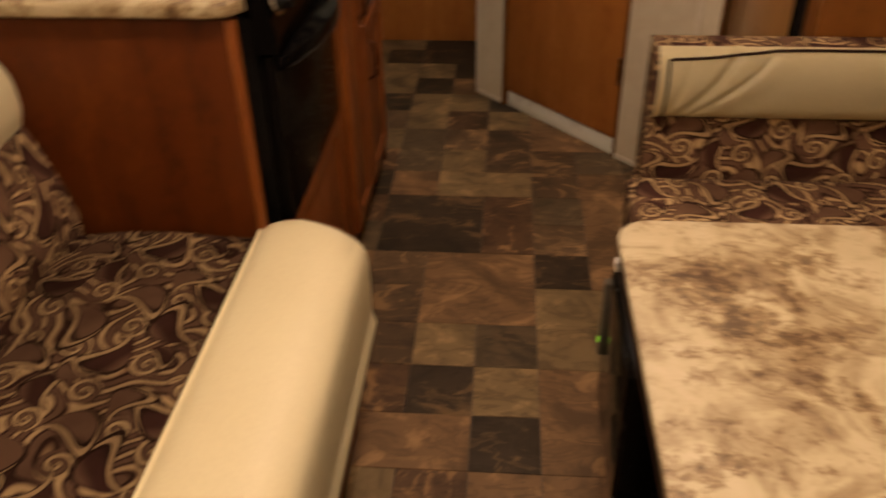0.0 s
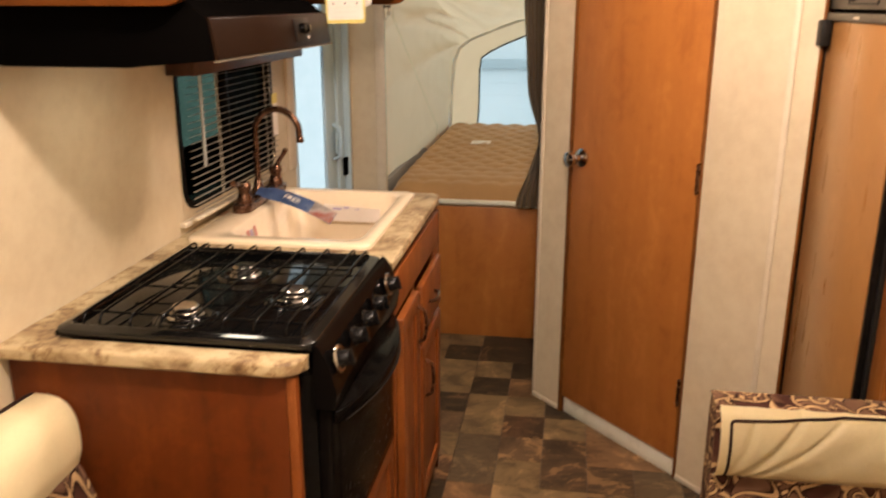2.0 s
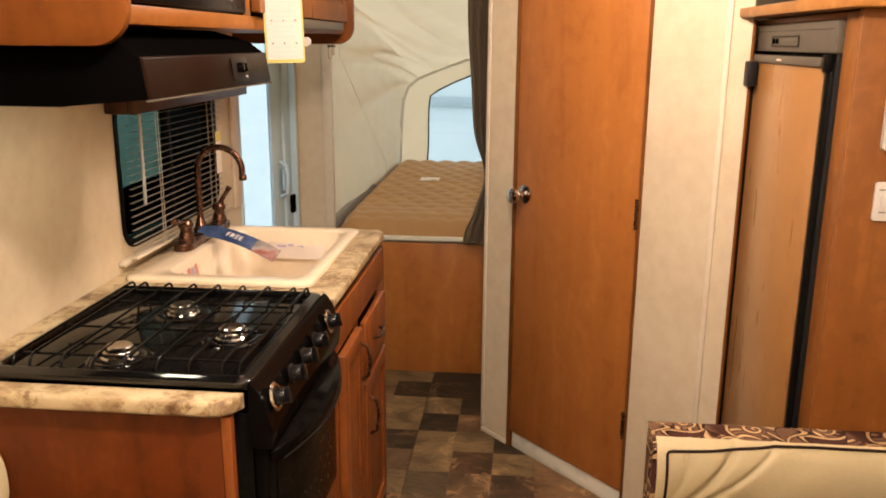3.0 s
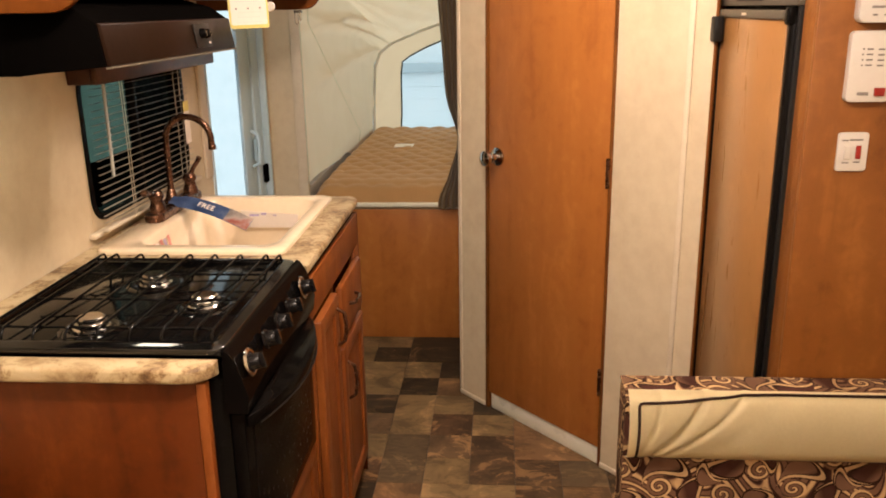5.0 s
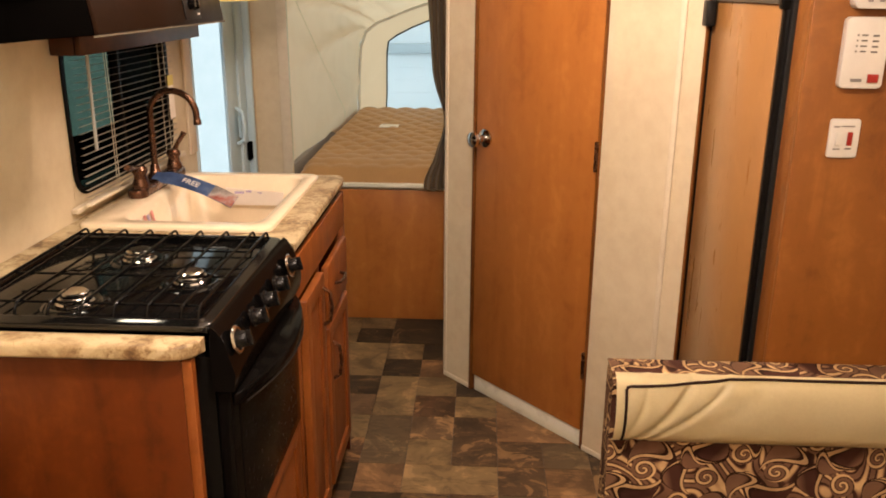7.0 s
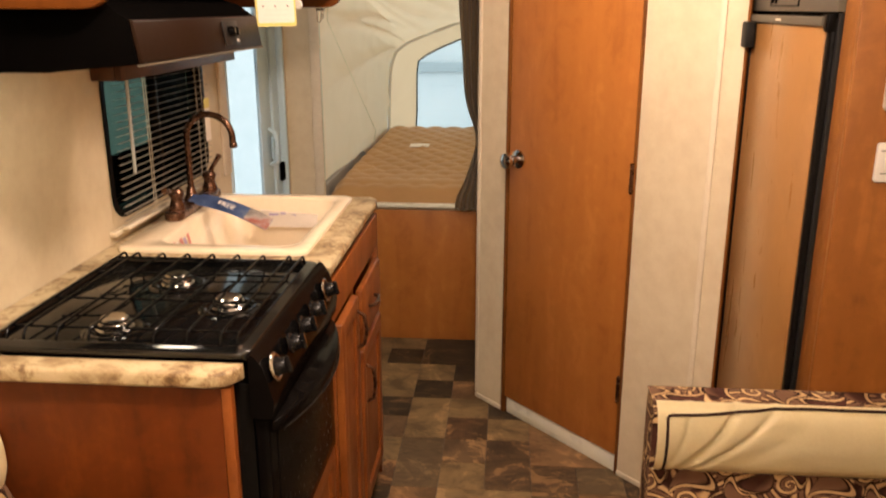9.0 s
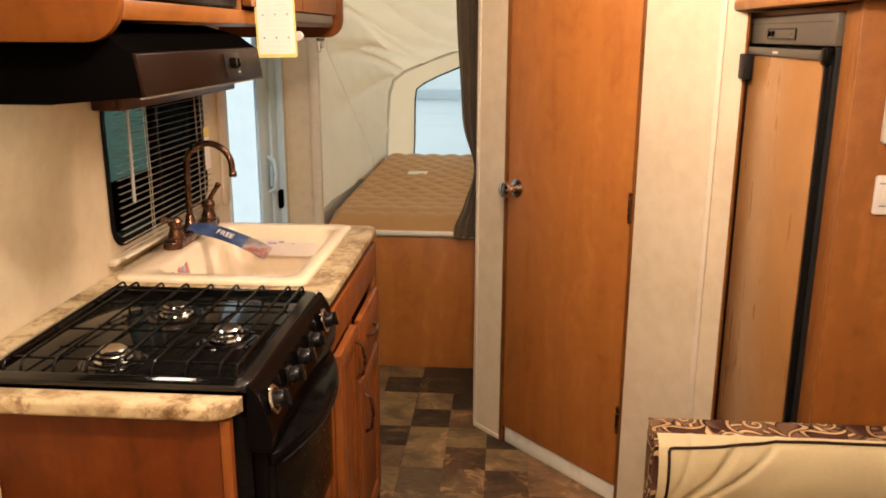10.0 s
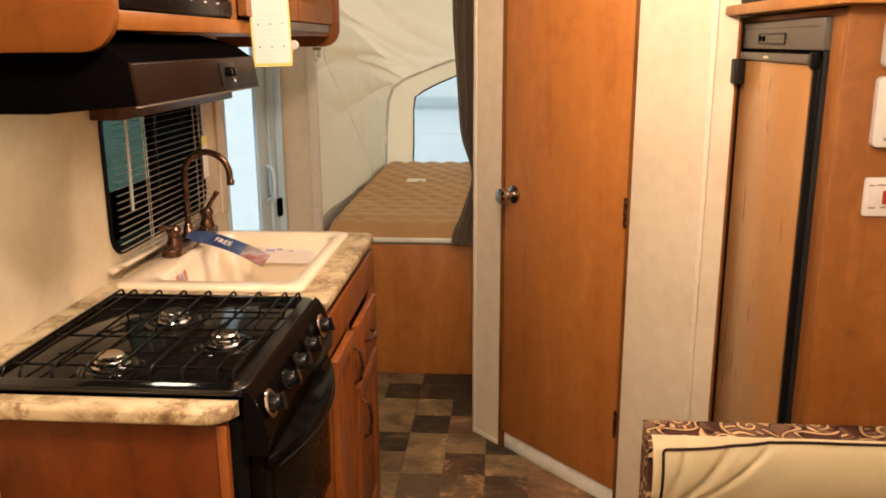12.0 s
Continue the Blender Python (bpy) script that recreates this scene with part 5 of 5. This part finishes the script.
def skin(u, v):
    a, b = near_edge(u), arch(u)
    sag = 0.05 * math.sin(math.pi * v)
    crease = 0.0
    for c0, sl, wd_, am in ((0.03, 0.10, 0.020, 0.016), (0.10, -0.06, 0.016, 0.014), (0.16, 0.16, 0.022, 0.040), (0.24, 0.10, 0.014, 0.036), (0.27, 0.22, 0.018, 0.045),
                            (0.33, 0.06, 0.012, 0.036), (0.36, 0.20, 0.016, 0.048), (0.42, 0.12, 0.014, 0.042), (0.47, 0.2, 0.018, 0.02), (0.52, 0.05, 0.02, 0.02)):
        q = 1.7 * (u - c0 - sl * (v - 0.5) - 0.012 * math.sin(5 * v + 9 * c0)) / wd_
        crease += am * math.exp(-abs(q) ** 1.3) * (0.35 + 0.65 * math.sin(math.pi * v))
    crease += 0.005 * math.sin(70 * u + 9 * v) * math.sin(13 * v + 20 * u)
    x = a[0] + (b[0] - a[0]) * v
    z = a[1] + (b[1] - a[1]) * v
    k = smoothstep(0.25, 0.4, u) - smoothstep(0.7, 0.85, u)
    return (x + (sag * 0.4 + crease) * (1 - k), YB + 0.005 + (TYB - YB - 0.005) * v, z - (sag + crease) * k)


part("skin", sheet(skin, 208, 40), CANVAS, tent, angle=80)
# far wall with its window
WO = [(-0.556, 0.66)] + [(-0.548, 0.80), (-0.545, 1.05), (-0.535, 1.125), (-0.48, 1.165), (-0.38, 1.215), (-0.25, 1.268), (0.05, 1.32), (0.5, 1.32), (0.75, 1.27), (0.9, 1.2), (0.99, 1.12), (1.0, 0.9), (1.0, 0.66)]
NW = 13
bm = bmesh.new()
va = [bm.verts.new((arch(i / NW)[0], TYB, arch(i / NW)[1])) for i in range(NW + 1)]
vb = [bm.verts.new((p[0], TYB, p[1])) for p in WO]
for i in range(NW):
    bm.faces.new((va[i], va[i + 1], vb[i + 1], vb[i]))
bmesh.ops.recalc_face_normals(bm, faces=bm.faces)
part("end_wall", bm, CANVAS, tent)
bm = bmesh.new()
bm.faces.new([bm.verts.new((p[0], TYB + 0.002, p[1])) for p in WO])
pn = part("window_pane", bm, CLEAR, tent, "clear vinyl window")
pn.visible_shadow = False
zp = bmesh.new()
sweep(zp, [(p[0], TYB - 0.006, p[1]) for p in WO], 0.005, 6)
part("zip", zp, SATIN, tent, "dark window zip")
hp = thing("tent_hoop", "bent steel hoop holding up the bunk tent", "pole")
zp = bmesh.new()
sweep(zp, [(arch(i / 52)[0] + 0.01, TYB - 0.02, arch(i / 52)[1] - 0.006) for i in range(53)], 0.0085, 10)
part("tube", zp, GALV, hp)
bs = thing("bed_skirt", "grey strip where the canvas meets the bunk", "trim")
part("strip", bx(-0.775, -0.75, YB + 0.03, TYB - 0.03, 0.613, 0.70, bevel=0.004), speckle("grey_webbing", [(0.3, (0.24, 0.22, 0.2)), (0.7, (0.32, 0.3, 0.27))], 80, 0.7, 0.2), bs)


# curtain gathered at the side of the opening
cu = thing("curtain", "olive-brown fabric curtain gathered beside the bunk", "curtain")


def drape(u, v):
    z = 0.634 + v * 1.098
    q = (z - 0.634) / 1.098
    left = -0.135 - 0.03 * smoothstep(0.0, 0.1, 0.12 - q) + 0.055 * math.exp(-((q - 0.26) / 0.12) ** 2) - 0.025 * smoothstep(0.45, 0.9, q)
    x = left + u * (-0.046 - left)
    y = YB - 0.085 + 0.02 * math.sin(u * 21 + 1.5 * math.sin(q * 3)) - 0.03 * smoothstep(0.12, 0.0, q)
    return (x, y, z)


part("cloth", sheet(drape, 60, 40, 0.003), CURTAIN, cu, angle=80)
ln = thing("guy_rope", "thin grey rope slanting down to the bunk", "rope")
zp = bmesh.new()
sweep(zp, [(-0.70, YB - 0.035, 1.47), (-0.715, 3.6, 1.41), (-0.722, 4.85, 0.765), (-0.74, 4.9, 0.70)], 0.0018, 6)
part("line", zp, CREAM, ln)


# ---------- small things ----------
cd_ = thing("price_card", "white price card with a yellow border hanging from the cabinet", "card")
mcard = Matrix.Translation((-0.4455, 1.845, 1.424)) @ Matrix.Rotation(radians(4), 4, "Z") @ Matrix.Rotation(radians(-1.5), 4, "Y")
q = prism(round_rect(-0.043, 0.043, 0, 0.30, 0.006), "y", 0, 0.0012)
bmesh.ops.transform(q, matrix=mcard, verts=q.verts)
part("yellow_sheet", q, YELLOW, cd_)
q = prism(round_rect(-0.0385, 0.0395, 0.0075, 0.25, 0.004), "y", -0.0006, -0.0001)
bmesh.ops.transform(q, matrix=mcard, verts=q.verts)
wsh = part("white_sheet", q, CARDP, cd_)
for zz in (0.04, 0.088):
    for xx in (-0.026, 0.0, 0.026):
        q = box(bmesh.new(), xx - 0.0016, xx + 0.0016, -0.0012, -0.0007, zz, zz + 0.0036)
        bmesh.ops.transform(q, matrix=mcard, verts=q.verts)
        part("printed_mark", q, INK, wsh)
for i in range(9):
    zz = 0.012 + i * 0.0105 + (0.012 if i > 2 else 0)
    q = box(bmesh.new(), -0.028 + 0.003 * (i % 3), 0.028 - 0.004 * (i % 2), -0.0012, -0.0007, zz, zz + 0.0022)
    bmesh.ops.transform(q, matrix=mcard, verts=q.verts)
    part("printed_line", q, speckle("pale_print", [(0.3, (0.80, 0.70, 0.62)), (0.7, (0.85, 0.76, 0.68))], 80, 0.6, 0.02) if i == 0 else bpy.data.materials["pale_print"], wsh)

part("clip", lathe([(0, 0), (0.0095, 0), (0.0105, 0.003), (0.0095, 0.010), (0, 0.011)], Matrix.Translation((-0.4035, 1.872, 1.469)) @ Matrix.Rotation(radians(90), 4, "X"), 20), WHITE, cd_, "pale round plastic clip")

hk = thing("awning_hook", "small steel hook under the cabinet end", "hook")
part("plate", bx(-0.556, -0.532, 2.702, 2.722, 1.4515, 1.4605, bevel=0.002), GREYP, hk)
for xx, drop_, wide in ((-0.549, 0.036, 0.011), (-0.537, 0.024, 0.005)):
    lp = bmesh.new()
    sweep(lp, [(xx - wide / 2, 2.712, 1.452), (xx - wide / 2, 2.711, 1.452 - drop_ * 0.85), (xx, 2.710, 1.452 - drop_), (xx + wide / 2, 2.711, 1.452 - drop_ * 0.85), (xx + wide / 2, 2.712, 1.452)], 0.0014, 8)
    part("wire_loop", lp, CHROME, hk, "thin bent steel wire")

# blue paper tag lying from the faucet into the sink
tg_ = thing("faucet_tag", "blue printed paper tag hung on the faucet", "tag")


def tag_sheet(u, v):
    s = u * 0.235
    base_ = Vector((-0.805, 2.18, 0.965)) + Vector((0.97, -0.12, -0.28)).normalized() * s
    return tuple(base_ + Vector((0.25, 0.80, 0.45)).normalized() * ((v - 0.5) * (0.046 if u > 0.08 else 0.030)) + Vector((0, 0, 0.012 * math.sin(math.pi * u))))


BASEU = 14
part("blue_sheet", sheet(tag_sheet, BASEU, 4, 0.0008), BLUEP, tg_)


def tag_end(u, v):
    p = Vector(tag_sheet(0.72 + 0.28 * u, v))
    return tuple(p + Vector((0, 0, 0.0016)))


part("picture", sheet(tag_end, 6, 4, 0.0005), speckle("tag_picture", [(0.30, (0.10, 0.09, 0.08)), (0.48, (0.62, 0.55, 0.5)), (0.6, (0.5, 0.14, 0.1)), (0.7, (0.25, 0.22, 0.2))], 26, 0.4, 0.02, big=14), tg_)
fcv = bpy.data.curves.new("tag_word", "FONT")
fcv.body, fcv.size, fcv.extrude, fcv.align_x, fcv.align_y = "FREE", 0.024, 0.0003, "CENTER", "CENTER"
wob_ = new("tag_word", fcv)
dirv = Vector((0.25, 0.80, 0.45)).normalized()
longv = Vector((0.97, -0.12, -0.28)).normalized()
nrm = longv.cross(dirv).normalized()
cpt = Vector(tag_sheet(0.46, 0.5)) + nrm * 0.002
wob_.matrix_world = Matrix(((longv.x, dirv.x, nrm.x, cpt.x), (longv.y, dirv.y, nrm.y, cpt.y), (longv.z, dirv.z, nrm.z, cpt.z), (0, 0, 0, 1)))
fcv.materials.append(CARDP)
wob_.parent = tg_
wob_.matrix_parent_inverse = Matrix()

# paper with a printed line against the far side of the bowl, sticker on its side
pl = thing("sink_leaflet", "white leaflet standing in the sink bowl", "leaflet")
part("sheet", sheet(lambda u, v: (-0.668 + 0.172 * u, 2.335 + 0.022 * v - 0.004 * math.sin(3 * u), 0.846 + (0.046 - 0.012 * u) * v), 8, 4, 0.0006), CARDP, pl)
for x0, x1, zo in ((-0.640, -0.612, 0.0), (-0.606, -0.590, 0.004), (-0.584, -0.560, -0.002)):
    part("printed_bar", sheet(lambda u, v: (x0 + (x1 - x0) * u, 2.3475 + 0.0025 * v, 0.876 + zo + 0.006 * v), 2, 2), MAUVE, pl)

st = thing("sink_sticker", "small red and blue sticker on the sink wall", "sticker")
for i in range(5):
    part("stripe", sheet(lambda u, v: (-0.7632 + 0.003 * v, 1.935 + 0.023 * i + 0.016 * u + 0.008 * v, 0.904 - 0.03 * v - 0.004 * (i % 2)), 2, 3), (PINK, CARDP, PINK, MAUVE, PINK)[i], st)

wt = thing("blind_tag", "white and yellow warning tag on the blind cord", "tag")
part("tag", bx(XL + 0.0505, XL + 0.052, 2.425, 2.466, 1.08, 1.175, bevel=0), CARDP, wt)
part("yellow_head", bx(XL + 0.0505, XL + 0.0525, 2.425, 2.466, 1.176, 1.205, bevel=0), YELLOW, wt)

# decoration on the shelf above the refrigerator
pt = thing("potted_plant", "small green plant in a white pot on the shelf", "plant")
part("pot", lathe([(0, 0), (0.04, 0), (0.052, 0.08), (0.056, 0.085), (0.048, 0.085), (0.044, 0.07), (0, 0.07)], Matrix.Translation((0.705, 1.83, 1.5595)), 24), CARDP, pt)
rs = random.Random(4)
for i in range(15):
    a = rs.uniform(0, 6.283)
    ln_ = rs.uniform(0.06, 0.11)
    up_ = rs.uniform(0.0, 0.09)

    def leaf(u, v, a=a, ln_=ln_, up_=up_):
        w = 0.022 * math.sin(math.pi * min(1, u * 0.97 + 0.03)) * (v - 0.5) * 2
        r = 0.02 + ln_ * u
        return (0.705 + r * math.cos(a) - w * math.sin(a), 1.83 + r * math.sin(a) + w * math.cos(a), 1.625 + up_ * math.sin(u * 2.2) - 0.075 * u * u + abs(w) * 0.4)

    part("leaf", sheet(leaf, 8, 4, 0.0008), LEAF, pt)
vs = thing("brass_ornament", "small brass ornament on the shelf", "ornament")
part("body", lathe([(0, 0), (0.03, 0), (0.034, 0.03), (0.02, 0.06), (0.012, 0.075), (0, 0.08)], Matrix.Translation((0.69, 1.62, 1.5595)), 20), speckle("brass", [(0.3, (0.6, 0.36, 0.1)), (0.7, (0.75, 0.48, 0.15))], 60, 0.25, 0.05, metal=1.0), vs)
copy_thing(vs, pose(0.035, -0.05, 0))
copy_thing(vs, pose(0.06, 0.02, 0))
cl = thing("folded_napkin", "folded white cloth on the shelf", "cloth")
part("cloth", bx(0.64, 0.76, 1.67, 1.76, 1.5595, 1.60, bevel=0.012, seg=4), CARDP, cl)


# ---------- floor tiles, each its own piece ----------
TU, TX, TY, TV = 0.1484, -0.441, 2.488, 0.1562
KNOWN = ((1, 5, 2, 2, "D"), (0, 5, 1, 1, "D"), (0, 6, 1, 1, "O"), (-1, 5, 1, 2, "O"), (1, 4, 1, 1, "O"), (-1, 3, 2, 2, "O"), (2, 4, 1, 1, "D"),
         (1, 3, 1, 1, "D"), (2, 3, 1, 1, "B"), (0, 2, 1, 1, "D"), (1, 1, 1, 2, "O"), (2, 2, 1, 1, "O"), (3, 2, 1, 1, "D"), (0, 1, 1, 1, "T"))
KNOWN += ((2, 1, 1, 1, "R"), (3, 1, 1, 1, "O"), (2, 0, 1, 1, "T"), (3, -1, 1, 2, "M"), (4, 0, 2, 2, "B"), (1, -1, 1, 2, "S"), (2, -1, 1, 1, "O"),
          (4, -1, 1, 1, "M"), (5, -1, 1, 1, "S"), (1, -4, 2, 2, "D"), (2, -2, 2, 1, "O"), (1, -2, 1, 1, "B"))
KNOWN += ((3, -4, 1, 2, "R"), (4, -2, 1, 1, "M"), (4, -3, 1, 1, "S"), (4, -4, 1, 1, "T"), (5, -3, 1, 2, "B"), (5, -5, 1, 2, "B"), (1, -5, 1, 1, "T"),
          (2, -6, 2, 2, "B"), (4, -5, 1, 1, "D"), (4, -7, 2, 2, "O"), (2, -7, 1, 1, "O"), (3, -7, 1, 1, "S"), (2, -8, 1, 1, "D"), (3, -8, 1, 1, "O"), (4, -9, 2, 2, "B"))
rt = random.Random(11)
used, laid = set(), []
for c0, r0, w0, h0, tone in KNOWN:
    used |= {(c0 + i, r0 + j) for i in range(w0) for j in range(h0)}
    laid.append((c0, r0, w0, h0, tone))
for r0 in range(6, -24, -1):
    for c0 in range(-1, 8):
        if (c0, r0) in used:
            continue
        w0 = 2 if rt.random() < 0.3 and (c0 + 1, r0) not in used and c0 < 7 else 1
        used |= {(c0, r0), (c0 + w0 - 1, r0)}
        laid.append((c0, r0, w0, 1, rt.choice("DSOBRTMSOB")))
shapes = {}
for c0, r0, w0, h0, tone in laid:
    key = (w0, h0, tone)
    wx, wy = w0 * TU - 0.0016, h0 * TV - 0.0016
    if key not in shapes:
        ob = part("tile", box(bmesh.new(), 0, wx, 0, wy, -0.0038, 0.0, 0.0006, 1), SLATES[tone], floor)
        shapes[key] = ob.data
    else:
        ob = new("tile", shapes[key])
        ob.parent = floor
    ob.location = (TX + c0 * TU + 0.0008, TY + r0 * TV + 0.0008, 0)
